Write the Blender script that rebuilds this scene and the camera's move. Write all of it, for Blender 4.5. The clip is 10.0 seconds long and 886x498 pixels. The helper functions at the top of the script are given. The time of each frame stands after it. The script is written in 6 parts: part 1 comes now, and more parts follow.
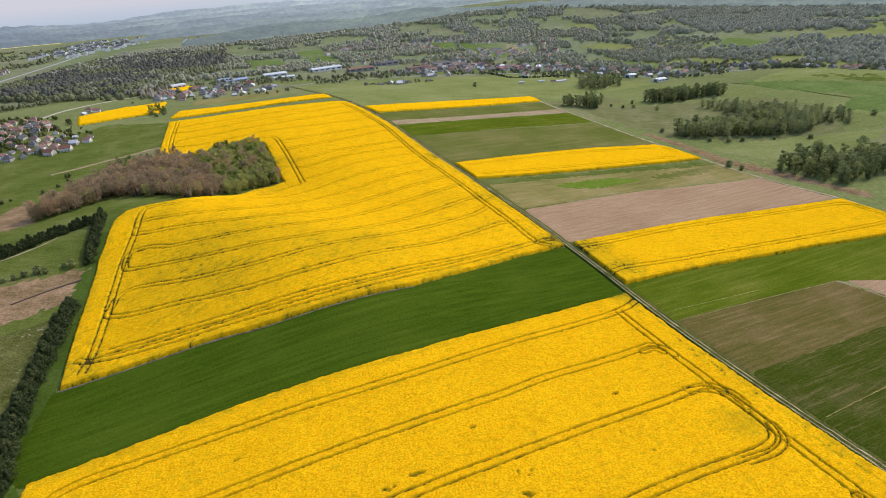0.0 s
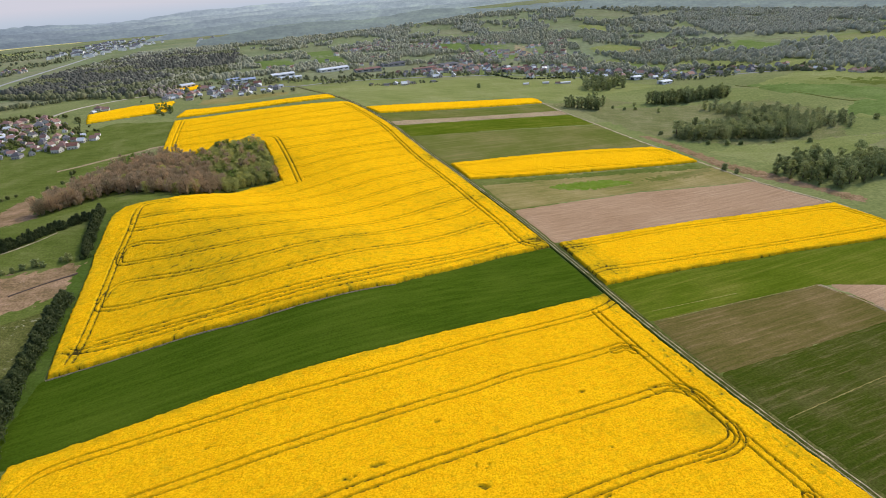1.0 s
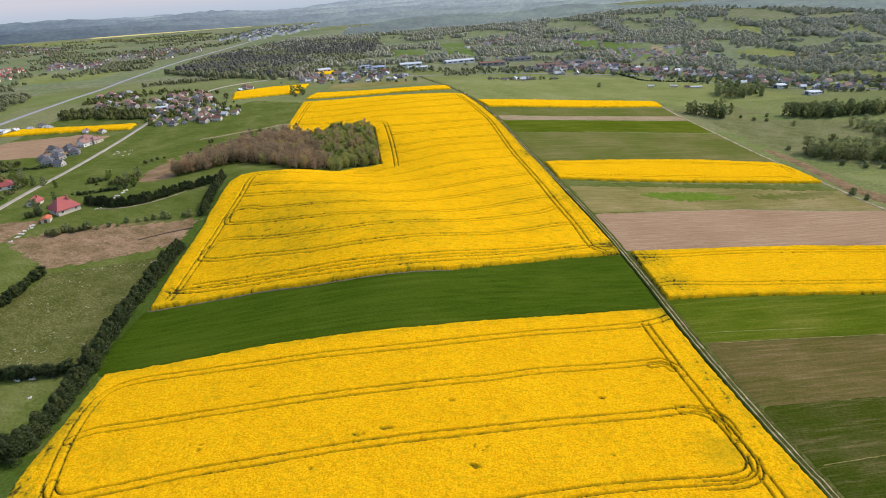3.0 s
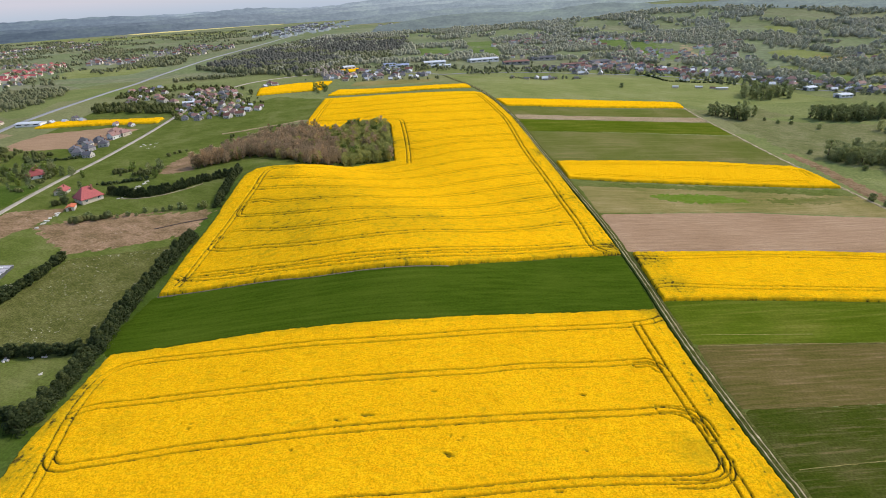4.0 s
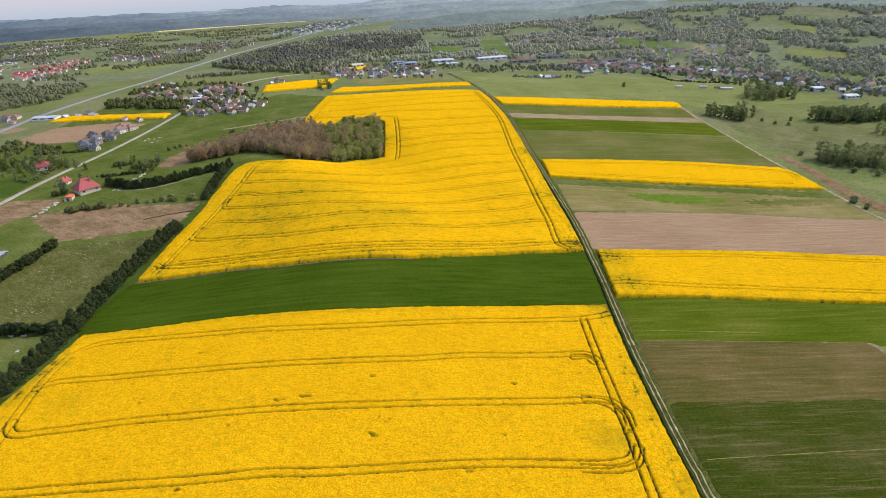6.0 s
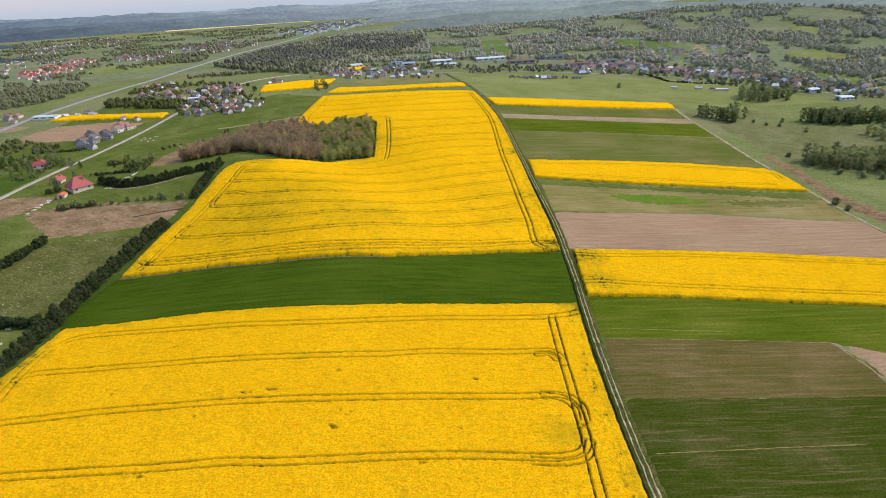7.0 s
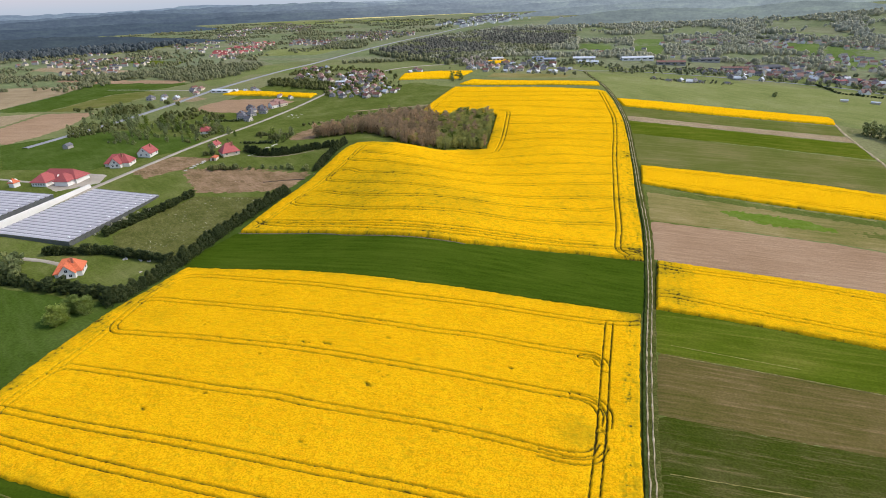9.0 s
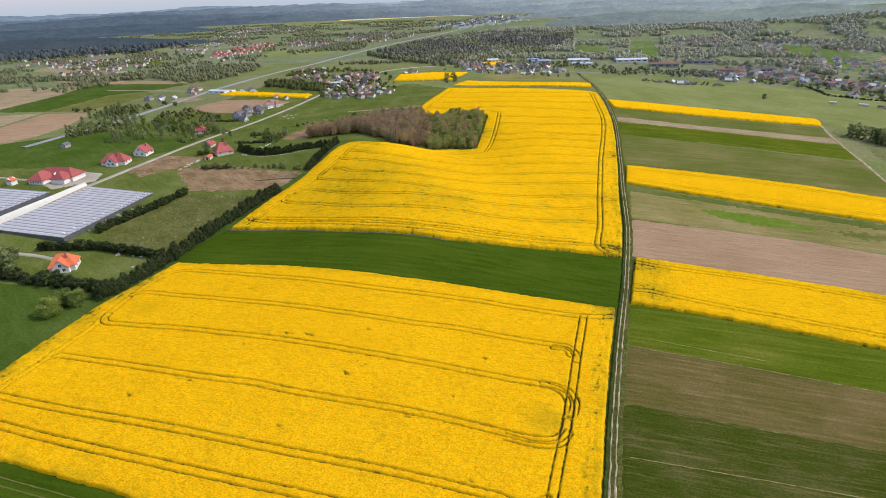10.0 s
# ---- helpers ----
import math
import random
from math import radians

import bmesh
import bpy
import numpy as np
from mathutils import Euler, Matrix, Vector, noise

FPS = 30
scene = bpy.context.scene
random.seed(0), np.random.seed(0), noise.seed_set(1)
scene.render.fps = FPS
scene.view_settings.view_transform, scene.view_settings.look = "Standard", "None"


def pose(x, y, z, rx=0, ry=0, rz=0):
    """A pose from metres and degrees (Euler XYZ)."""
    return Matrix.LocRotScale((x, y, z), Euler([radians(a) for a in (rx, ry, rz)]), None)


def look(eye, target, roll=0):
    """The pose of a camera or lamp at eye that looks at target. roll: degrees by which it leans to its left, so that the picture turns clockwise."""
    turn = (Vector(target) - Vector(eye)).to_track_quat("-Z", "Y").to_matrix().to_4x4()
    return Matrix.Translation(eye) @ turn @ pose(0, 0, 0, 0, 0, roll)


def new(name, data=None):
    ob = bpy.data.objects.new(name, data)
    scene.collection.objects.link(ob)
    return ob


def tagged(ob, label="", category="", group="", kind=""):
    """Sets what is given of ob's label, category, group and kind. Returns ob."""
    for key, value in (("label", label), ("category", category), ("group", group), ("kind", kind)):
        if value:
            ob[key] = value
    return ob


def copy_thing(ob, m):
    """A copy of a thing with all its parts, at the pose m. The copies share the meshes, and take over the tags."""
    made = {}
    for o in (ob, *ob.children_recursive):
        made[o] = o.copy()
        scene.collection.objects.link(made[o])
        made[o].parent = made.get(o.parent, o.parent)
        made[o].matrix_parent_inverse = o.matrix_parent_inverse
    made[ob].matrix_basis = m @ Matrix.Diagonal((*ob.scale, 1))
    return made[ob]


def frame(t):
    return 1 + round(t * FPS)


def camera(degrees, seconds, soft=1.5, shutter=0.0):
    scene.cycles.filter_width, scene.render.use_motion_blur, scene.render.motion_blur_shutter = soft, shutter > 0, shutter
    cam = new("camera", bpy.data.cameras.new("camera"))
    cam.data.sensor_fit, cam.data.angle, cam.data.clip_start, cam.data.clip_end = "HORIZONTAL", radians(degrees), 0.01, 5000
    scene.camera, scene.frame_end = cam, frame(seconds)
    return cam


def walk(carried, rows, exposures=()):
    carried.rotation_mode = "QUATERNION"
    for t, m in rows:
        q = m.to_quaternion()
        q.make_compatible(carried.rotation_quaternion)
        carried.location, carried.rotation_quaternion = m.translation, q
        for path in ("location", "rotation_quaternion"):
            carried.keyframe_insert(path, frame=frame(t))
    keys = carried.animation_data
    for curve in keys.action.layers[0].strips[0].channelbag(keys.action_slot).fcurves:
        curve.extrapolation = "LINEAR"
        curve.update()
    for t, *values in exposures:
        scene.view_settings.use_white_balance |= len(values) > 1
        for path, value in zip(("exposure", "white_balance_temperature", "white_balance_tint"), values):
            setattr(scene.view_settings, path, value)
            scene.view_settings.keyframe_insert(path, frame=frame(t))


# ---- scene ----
cam = camera(77.84, 10.0, soft=0.7)
PATH = [
    (0, (-74.49, -120.58, 81.67), (-55.528, -32.287, 38.722), -4.398),
    (0.5, (-70.58, -122.71, 81.73), (-52.868, -34.126, 38.850), -4.401),
    (1, (-66.34, -125.18, 81.80), (-49.619, -36.317, 39.102), -4.302),
    (1.5, (-62.55, -127.38, 81.96), (-49.673, -37.827, 39.374), -4.049),
    (2, (-58.18, -129.49, 82.09), (-54.390, -38.952, 39.789), -3.602),
    (2.5, (-54.07, -131.14, 82.08), (-55.187, -40.533, 39.792), -3.442),
    (3, (-49.49, -132.71, 82.08), (-54.340, -42.249, 39.729), -3.297),
    (4.5, (-35.97, -136.09, 82.07), (-47.184, -46.204, 39.702), -3.110),
    (5, (-31.16, -137.12, 82.14), (-43.325, -47.397, 39.693), -3.047),
    (6.5, (-16.57, -139.47, 82.79), (-30.930, -50.112, 40.271), -3.223),
    (7, (-11.49, -140.34, 83.06), (-26.552, -51.081, 40.552), -3.169),
    (7.5, (-6.67, -141.07, 83.08), (-25.053, -52.395, 40.667), -3.069),
    (8, (-1.52, -141.68, 83.13), (-26.709, -54.606, 40.897), -2.717),
    (8.5, (3.26, -141.81, 83.21), (-30.266, -57.583, 40.986), -2.350),
    (9, (8.42, -141.54, 83.32), (-29.866, -59.449, 40.938), -2.227),
    (9.5, (12.60, -141.90, 83.51), (-26.546, -60.162, 41.244), -2.164),
    (10, (15.98, -143.87, 83.72), (-22.509, -61.771, 41.559), -2.120),
]
walk(cam, [(t, look(eye, aim, roll)) for t, eye, aim, roll in PATH])

# ---- sky, sun ----
SUN_AZ, SUN_EL = 64.0, 46.0          # degrees: clockwise from +y, above the horizon
world = bpy.data.worlds.new("world")
scene.world = world
world.use_nodes = True
wn = world.node_tree.nodes
sky = wn.new("ShaderNodeTexSky")
sky.sky_type, sky.sun_disc = "NISHITA", False
sky.sun_elevation, sky.sun_rotation = radians(SUN_EL), radians(SUN_AZ)
sky.air_density, sky.dust_density, sky.ozone_density = 1.0, 1.5, 0.6
wn["Background"].inputs["Strength"].default_value = 0.25
world.node_tree.links.new(sky.outputs[0], wn["Background"].inputs[0])
sun = new("sun", bpy.data.lights.new("sun", "SUN"))
sun.data.energy, sun.data.angle, sun.data.color = 2.5, radians(4.0), (1.0, 0.92, 0.78)
sun_to = Vector((math.sin(radians(SUN_AZ)) * math.cos(radians(SUN_EL)), math.cos(radians(SUN_AZ)) * math.cos(radians(SUN_EL)), math.sin(radians(SUN_EL))))
sun.matrix_world = look(sun_to * 500, (0, 0, 0))
scene.view_settings.exposure = 0.0

# ---- lie of the land: broad swells of the ground, metres ----
SWELLS = (
    [(x, y, 45.0, a) for (x, y), a in zip([(x, y) for y in (-40, 20, 75, 130, 190, 260, 320) for x in (-150, -95, -40)],
     (-2.7, 0.1, -1.1, -6.4, 3.2, -0.9, 3.1, 3.7, 0.9, 2.8, -6.6, -0.4, 2.1, 4.5, 0.5, 0.5, 3.0, 2.7, -0.5, 0.6, 2.7))]
    + [(x, y, 70.0, a) for (x, y), a in zip([(x, y) for y in (-20, 80, 180, 290) for x in (-310, -230, 60, 140)],
       (1.4, 0.9, -5.0, -2.0, 0.9, 0.7, -2.5, -5.3, -0.7, -2.1, 0.2, -3.9, 4.2, 5.7, 1.3, -2.1))]
    + [(-200, 430, 110, 3.9), (-50, 470, 110, 3.4), (110, 460, 110, -1.1), (230, 380, 110, -5.1), (-380, 330, 110, 2.8)]
    + [(-145, 92, 20, 2.3), (-146, 60, 20, -3.3), (-122, 104, 20, 2.3), (-103, 126, 20, -4.4), (-97, 178, 20, 2.3), (-92, 52, 22, 2.4), (-60, 62, 22, -1.8),
       (-130, 25, 20, 0.5), (-80, 92, 22, -0.3), (-60, 125, 22, 3.5), (-40, 95, 22, 1.4), (-140, 175, 25, -1.6), (-70, 25, 20, 2.7), (-10, 60, 20, -0.4)]
    + [(700, 1500, 420, 34), (350, 1050, 220, 22)])


def ease(a, b, v):
    t = np.clip((v - a) / (b - a), 0, 1)
    return t * t * (3 - 2 * t)


def ground_z(x, y):
    x, y = np.asarray(x, float), np.asarray(y, float)
    z = 5.0 - 5.1 * np.tanh(x / 300) + 3.0 * np.tanh(y / 500)
    for cx, cy, s, a in SWELLS:
        z = z + a * np.exp(-((x - cx) ** 2 + (y - cy) ** 2) / (2 * s * s))
    return z - 70 * ease(2050, 2700, np.hypot(x, y + 130))


LATTICE = np.random.RandomState(4).rand(257, 257)


def vnoise(x, y, size, shift=0):
    """Smooth value noise, 0 to 1, with cells of that size."""
    u, v = np.asarray(x, float) / size + 37.3 * shift, np.asarray(y, float) / size + 11.7 * shift
    i, j = np.floor(u).astype(int), np.floor(v).astype(int)
    fu, fv = u - i, v - j
    fu, fv = fu * fu * (3 - 2 * fu), fv * fv * (3 - 2 * fv)
    g = lambda a, b: LATTICE[a % 256, b % 256]
    return (g(i, j) * (1 - fu) + g(i + 1, j) * fu) * (1 - fv) + (g(i, j + 1) * (1 - fu) + g(i + 1, j + 1) * fu) * fv


def inside_by(px, py, poly):
    """Distance to the outline of poly, positive inside."""
    best, odd = np.full(px.shape, 1e9), np.zeros(px.shape, bool)
    for (ax, ay), (bx, by) in zip(poly, poly[1:] + poly[:1]):
        dx, dy = bx - ax, by - ay
        t = np.clip(((px - ax) * dx + (py - ay) * dy) / (dx * dx + dy * dy + 1e-9), 0, 1)
        best = np.minimum(best, np.hypot(px - ax - t * dx, py - ay - t * dy))
        if by != ay:
            odd ^= ((ay > py) != (by > py)) & (px < (bx - ax) * (py - ay) / (by - ay) + ax)
    return np.where(odd, best, -best)


def from_line(px, py, line):
    """Distance to an open polyline, none past its ends."""
    best, last = np.full(px.shape, 1e9), len(line) - 2
    for i, ((ax, ay), (bx, by)) in enumerate(zip(line, line[1:])):
        dx, dy = bx - ax, by - ay
        t = ((px - ax) * dx + (py - ay) * dy) / (dx * dx + dy * dy + 1e-9)
        past = ((t < 0) if i == 0 else False) | ((t > 1) if i == last else False)
        t = np.clip(t, 0, 1)
        best = np.minimum(best, np.where(past, 1e9, np.hypot(px - ax - t * dx, py - ay - t * dy)))
    return best


def smooth_line(line, steps=6):
    """Catmull-Rom through the points of a polyline."""
    p = [Vector((*a, 0)) for a in line]
    p = [p[0] * 2 - p[1]] + p + [p[-1] * 2 - p[-2]]
    out = []
    for i in range(1, len(p) - 2):
        for k in range(steps):
            t = k / steps
            v = 0.5 * (2 * p[i] + (p[i + 1] - p[i - 1]) * t + (2 * p[i - 1] - 5 * p[i] + 4 * p[i + 1] - p[i + 2]) * t * t
                       + (3 * p[i] - p[i - 1] - 3 * p[i + 1] + p[i + 2]) * t ** 3)
            out.append((v.x, v.y))
    return out + [tuple(line[-1])]


# ---- materials ----
def shader(name, rough=0.9, metal=0.0, spec=0.3):
    m = bpy.data.materials.new(name)
    m.use_nodes = True
    nt = m.node_tree
    b = nt.nodes["Principled BSDF"]
    b.inputs["Roughness"].default_value, b.inputs["Metallic"].default_value = rough, metal
    b.inputs["Specular IOR Level"].default_value = spec
    return m, nt, b


def node(nt, kind, **values):
    n = nt.nodes.new(kind)
    for key, value in values.items():
        n.inputs[key.replace("_", " ")].default_value = value
    return n


def place(nt, angle=0.0, scale=(1, 1, 1)):
    """World position, turned and scaled."""
    g, mp = nt.nodes.new("ShaderNodeNewGeometry"), nt.nodes.new("ShaderNodeMapping")
    turn = nt.nodes.new("ShaderNodeVectorRotate")
    turn.inputs["Angle"].default_value = radians(angle)
    nt.links.new(g.outputs["Position"], turn.inputs["Vector"])
    nt.links.new(turn.outputs[0], mp.inputs["Vector"])
    mp.inputs["Scale"].default_value = scale
    return mp.outputs[0]


def grain(nt, vec, size, detail=3.0, rough=0.6):
    n = node(nt, "ShaderNodeTexNoise", Scale=1.0 / size, Detail=detail, Roughness=rough)
    nt.links.new(vec, n.inputs["Vector"])
    return n.outputs["Fac"]


def ramp(nt, fac, stops):
    r = nt.nodes.new("ShaderNodeValToRGB")
    while len(r.color_ramp.elements) < len(stops):
        r.color_ramp.elements.new(0.5)
    for e, (p, c) in zip(r.color_ramp.elements, stops):
        e.position, e.color = p, (*c, 1)
    nt.links.new(fac, r.inputs["Fac"])
    return r.outputs["Color"]


def mix(nt, fac, a, b, how="MIX"):
    n = nt.nodes.new("ShaderNodeMix")
    n.data_type, n.blend_type = "RGBA", how
    for s, v in ((n.inputs[0], fac), (n.inputs[6], a), (n.inputs[7], b)):
        if isinstance(v, bpy.types.NodeSocket):
            nt.links.new(v, s)
        else:
            s.default_value = v if isinstance(v, float) else (*v, 1)
    return n.outputs[2]


def bumped(nt, b, fac, strength, distance):
    n = node(nt, "ShaderNodeBump", Strength=strength, Distance=distance)
    nt.links.new(fac, n.inputs["Height"])
    nt.links.new(n.outputs[0], b.inputs["Normal"])


def land(name, dark, mid, light, big=30.0, fine=0.8, angle=0.0, streak=1.0, streak_size=2.0, streak_mix=0.5, bump=0.3, rough=0.95, mosaic=0.0, grit=0.5, flecks=None):
    """Ground or crop: broad patches, streaks along the working direction, fine grain."""
    m, nt, b = shader(name, rough, spec=0.0)
    p = place(nt)
    broad = ramp(nt, grain(nt, p, big, 4), [(0.33, dark), (0.5, mid), (0.67, light)])
    along = place(nt, angle, (1 / streak, 1, 1))
    lines = ramp(nt, grain(nt, along, streak_size, 4, 0.7), [(0.35, dark), (0.52, mid), (0.7, light)])
    col = mix(nt, streak_mix, broad, lines)
    f = grain(nt, p, fine, 3)
    col = mix(nt, grit, col, ramp(nt, f, [(0.36, (0.24, 0.24, 0.24)), (0.64, (0.76, 0.76, 0.76))]), "OVERLAY")
    if mosaic:
        v = node(nt, "ShaderNodeTexVoronoi", Scale=1.0 / mosaic)
        nt.links.new(place(nt, 24, (1, 2.2, 0.01)), v.inputs["Vector"])
        plots = ramp(nt, v.outputs["Color"], [(0.15, dark), (0.4, (0.125, 0.16, 0.045)), (0.6, (0.18, 0.165, 0.095)), (0.8, (0.105, 0.13, 0.05)), (0.95, light)])
        col = mix(nt, 0.45, col, plots)
    if flecks:
        spots = ramp(nt, grain(nt, place(nt, 25, (0.6, 1, 1)), 1.1, 4, 0.75), [(0.60, (0, 0, 0)), (0.68, (1, 1, 1))])
        zone = ramp(nt, grain(nt, p, 12.0, 2), [(0.42, (0, 0, 0)), (0.62, (1, 1, 1))])
        col = mix(nt, mix(nt, 1.0, spots, zone, "MULTIPLY"), col, flecks)
    nt.links.new(col, b.inputs["Base Color"])
    bumped(nt, b, f, bump, 0.25)
    return m


def plain(name, col, rough=0.7, metal=0.0, vary=0.25, size=1.5, spec=0.3, rand=0.0):
    m, nt, b = shader(name, rough, metal, spec)
    p = place(nt)
    lo, hi = [c * (1 - vary) for c in col], [min(1, c * (1 + vary)) for c in col]
    c = mix(nt, 0.4, ramp(nt, grain(nt, p, size, 4), [(0.3, lo), (0.7, hi)]), ramp(nt, grain(nt, p, size / 8, 3), [(0.3, lo), (0.7, hi)]))
    if rand:
        o = nt.nodes.new("ShaderNodeObjectInfo")
        c = mix(nt, 1.0, c, ramp(nt, o.outputs["Random"], [(0.0, (1 - rand,) * 3), (1.0, (1.0,) * 3)]), "MULTIPLY")
    nt.links.new(c, b.inputs["Base Color"])
    return m


def leafy(name, a, b_, c, glow=0.42):
    """Foliage: each leaf clump and each tree its own shade."""
    m, nt, b = shader(name, 0.75, spec=0.2)
    g, o = nt.nodes.new("ShaderNodeNewGeometry"), nt.nodes.new("ShaderNodeObjectInfo")
    leaf = ramp(nt, g.outputs["Random Per Island"], [(0.0, a), (0.5, b_), (1.0, c)])
    tree = ramp(nt, o.outputs["Random"], [(0.0, (0.62, 0.66, 0.6)), (0.5, (0.9, 0.9, 0.9)), (1.0, (1.15, 1.08, 0.95))])
    col = mix(nt, 1.0, leaf, tree, "MULTIPLY")
    if not glow:
        p = place(nt)
        f = grain(nt, p, 1.2, 3, 0.7)
        col = mix(nt, 0.8, col, ramp(nt, f, [(0.35, (0.3, 0.3, 0.3)), (0.65, (0.72, 0.72, 0.72))]), "OVERLAY")
        nt.links.new(col, b.inputs["Base Color"])
        bumped(nt, b, f, 0.8, 0.8)
        return m
    nt.links.new(col, b.inputs["Base Color"])
    thru, both = nt.nodes.new("ShaderNodeBsdfTranslucent"), nt.nodes.new("ShaderNodeMixShader")
    both.inputs[0].default_value = glow
    nt.links.new(col, thru.inputs["Color"])
    nt.links.new(b.outputs[0], both.inputs[1])
    nt.links.new(thru.outputs[0], both.inputs[2])
    nt.links.new(both.outputs[0], nt.nodes["Material Output"].inputs["Surface"])
    return m


def canopy(name, yellow_a, yellow_b):
    """Rapeseed: green stems below, flower heads on top, by how dense the bloom stands."""
    m, nt, b = shader(name, 0.85, spec=0.0)
    p = place(nt)
    at = nt.nodes.new("ShaderNodeAttribute")
    at.attribute_name = "bloom"
    stem = ramp(nt, grain(nt, p, 0.9, 4), [(0.3, (0.042, 0.031, 0.008)), (0.55, (0.092, 0.070, 0.016)), (0.75, (0.165, 0.122, 0.038))])
    heads = ramp(nt, grain(nt, p, 14.0, 4), [(0.35, yellow_a), (0.65, yellow_b)])
    speck = ramp(nt, grain(nt, p, 0.34, 3, 0.75), [(0.32, (0.33, 0.19, 0.003)), (0.47, yellow_a), (0.64, (0.98, 0.570, 0.012))])
    heads = mix(nt, 0.68, heads, speck)
    heads = mix(nt, 0.35, heads, ramp(nt, grain(nt, p, 1.4, 3, 0.65), [(0.34, (0.40, 0.385, 0.40)), (0.5, (0.5, 0.5, 0.5)), (0.66, (0.585, 0.585, 0.56))]), "OVERLAY")
    heads = mix(nt, ramp(nt, at.outputs["Fac"], [(0.40, (0.85, 0.85, 0.85)), (0.98, (0, 0, 0))]), heads, (0.36, 0.262, 0.010))
    mul = nt.nodes.new("ShaderNodeMath")
    mul.operation = "MULTIPLY_ADD"
    nt.links.new(grain(nt, p, 0.7, 4, 0.8), mul.inputs[0])
    mul.inputs[1].default_value = 0.9
    add = nt.nodes.new("ShaderNodeMath")
    add.operation = "SUBTRACT"
    nt.links.new(at.outputs["Fac"], mul.inputs[2])
    nt.links.new(mul.outputs[0], add.inputs[0])
    add.inputs[1].default_value = 0.45
    fac = ramp(nt, add.outputs[0], [(0.20, (0, 0, 0)), (0.48, (1, 1, 1))])
    nt.links.new(mix(nt, fac, stem, heads), b.inputs["Base Color"])
    bumped(nt, b, grain(nt, p, 0.35, 3, 0.8), 0.9, 0.3)
    return m


ROW = 11.0        # degrees by which the crop rows lean from the x axis
M_WEEDS = land("fresh_weeds", (0.085, 0.135, 0.014), (0.115, 0.170, 0.022), (0.155, 0.195, 0.045), 6, 0.6, -ROW, 5, 1.5, 0.4, grit=0.25)
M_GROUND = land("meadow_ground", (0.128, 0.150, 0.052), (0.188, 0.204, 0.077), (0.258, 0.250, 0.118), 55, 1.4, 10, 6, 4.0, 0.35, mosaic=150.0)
# Far ground, lightened and greyed in its base colour to paint haze.
M_PLAIN = land("haze_paled_pasture", (0.14, 0.168, 0.090), (0.19, 0.210, 0.120), (0.26, 0.255, 0.170), 90, 6.0, 10, 6, 14.0, 0.35, mosaic=130.0)
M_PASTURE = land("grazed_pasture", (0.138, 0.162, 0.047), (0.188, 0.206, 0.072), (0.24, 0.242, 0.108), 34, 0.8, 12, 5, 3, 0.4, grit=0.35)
M_RAPE = canopy("rapeseed_bloom", (0.745, 0.383, 0.004), (0.86, 0.470, 0.006))
# Rapeseed yellow washed out in the base colour, standing in for haze.
M_HAZEDCROP = land("haze_paled_rapeseed", (0.52, 0.43, 0.14), (0.60, 0.51, 0.20), (0.68, 0.60, 0.30), 60, 6.0, 10, 8, 12.0, 0.4)
M_WHEAT = land("young_wheat", (0.030, 0.055, 0.004), (0.046, 0.077, 0.006), (0.072, 0.103, 0.011), 26, 0.5, -ROW, 26, 1.6, 0.6, grit=0.25)
M_PATCHY = land("patchy_wheat", (0.032, 0.050, 0.005), (0.049, 0.061, 0.009), (0.145, 0.115, 0.048), 20, 0.4, -ROW, 30, 0.7, 0.68, grit=0.4)
M_WHEAT_PALE = land("pale_wheat", (0.054, 0.080, 0.005), (0.084, 0.112, 0.010), (0.150, 0.148, 0.026), 26, 0.6, -ROW, 36, 1.7, 0.65, grit=0.25)
M_SOIL = land("worked_soil", (0.24, 0.152, 0.088), (0.32, 0.210, 0.130), (0.395, 0.276, 0.178), 30, 0.4, -ROW, 45, 0.8, 0.65, 0.5, grit=0.3)
M_SPROUT = land("sprouting_soil", (0.125, 0.130, 0.030), (0.215, 0.178, 0.066), (0.31, 0.245, 0.12), 26, 0.6, -ROW, 34, 1.6, 0.5, grit=0.25)
M_STUBBLE = land("green_brown_stubble", (0.085, 0.110, 0.018), (0.125, 0.130, 0.034), (0.21, 0.175, 0.075), 30, 0.5, -ROW, 38, 1.8, 0.45, grit=0.25)
M_FALLOW = land("brown_fallow", (0.072, 0.073, 0.014), (0.118, 0.093, 0.030), (0.215, 0.148, 0.074), 22, 0.5, -ROW, 42, 1.0, 0.62, grit=0.28)
M_HILLGREEN = land("hill_meadow_grass", (0.085, 0.125, 0.032), (0.12, 0.165, 0.048), (0.165, 0.20, 0.075), 40, 1.5, 12, 5, 5, 0.4, grit=0.3)
M_DRYGRASS = land("dry_rough_grass", (0.105, 0.118, 0.040), (0.155, 0.158, 0.066), (0.215, 0.198, 0.105), 14, 0.7, 25, 3, 2.0, 0.5, grit=0.45, flecks=(0.33, 0.28, 0.18))
M_TAN = land("dry_tan_soil", (0.22, 0.16, 0.09), (0.30, 0.23, 0.14), (0.36, 0.28, 0.18), 20, 0.6, -ROW, 20, 1.2, 0.5)
M_GRASS = land("grass", (0.072, 0.095, 0.017), (0.101, 0.124, 0.028), (0.155, 0.160, 0.055), 16, 0.6, 20, 4, 2, 0.4, grit=0.35)
M_LUSH = land("lush_grass", (0.044, 0.074, 0.010), (0.062, 0.096, 0.017), (0.094, 0.124, 0.032), 18, 0.7, 20, 5, 2.5, 0.4, grit=0.35)
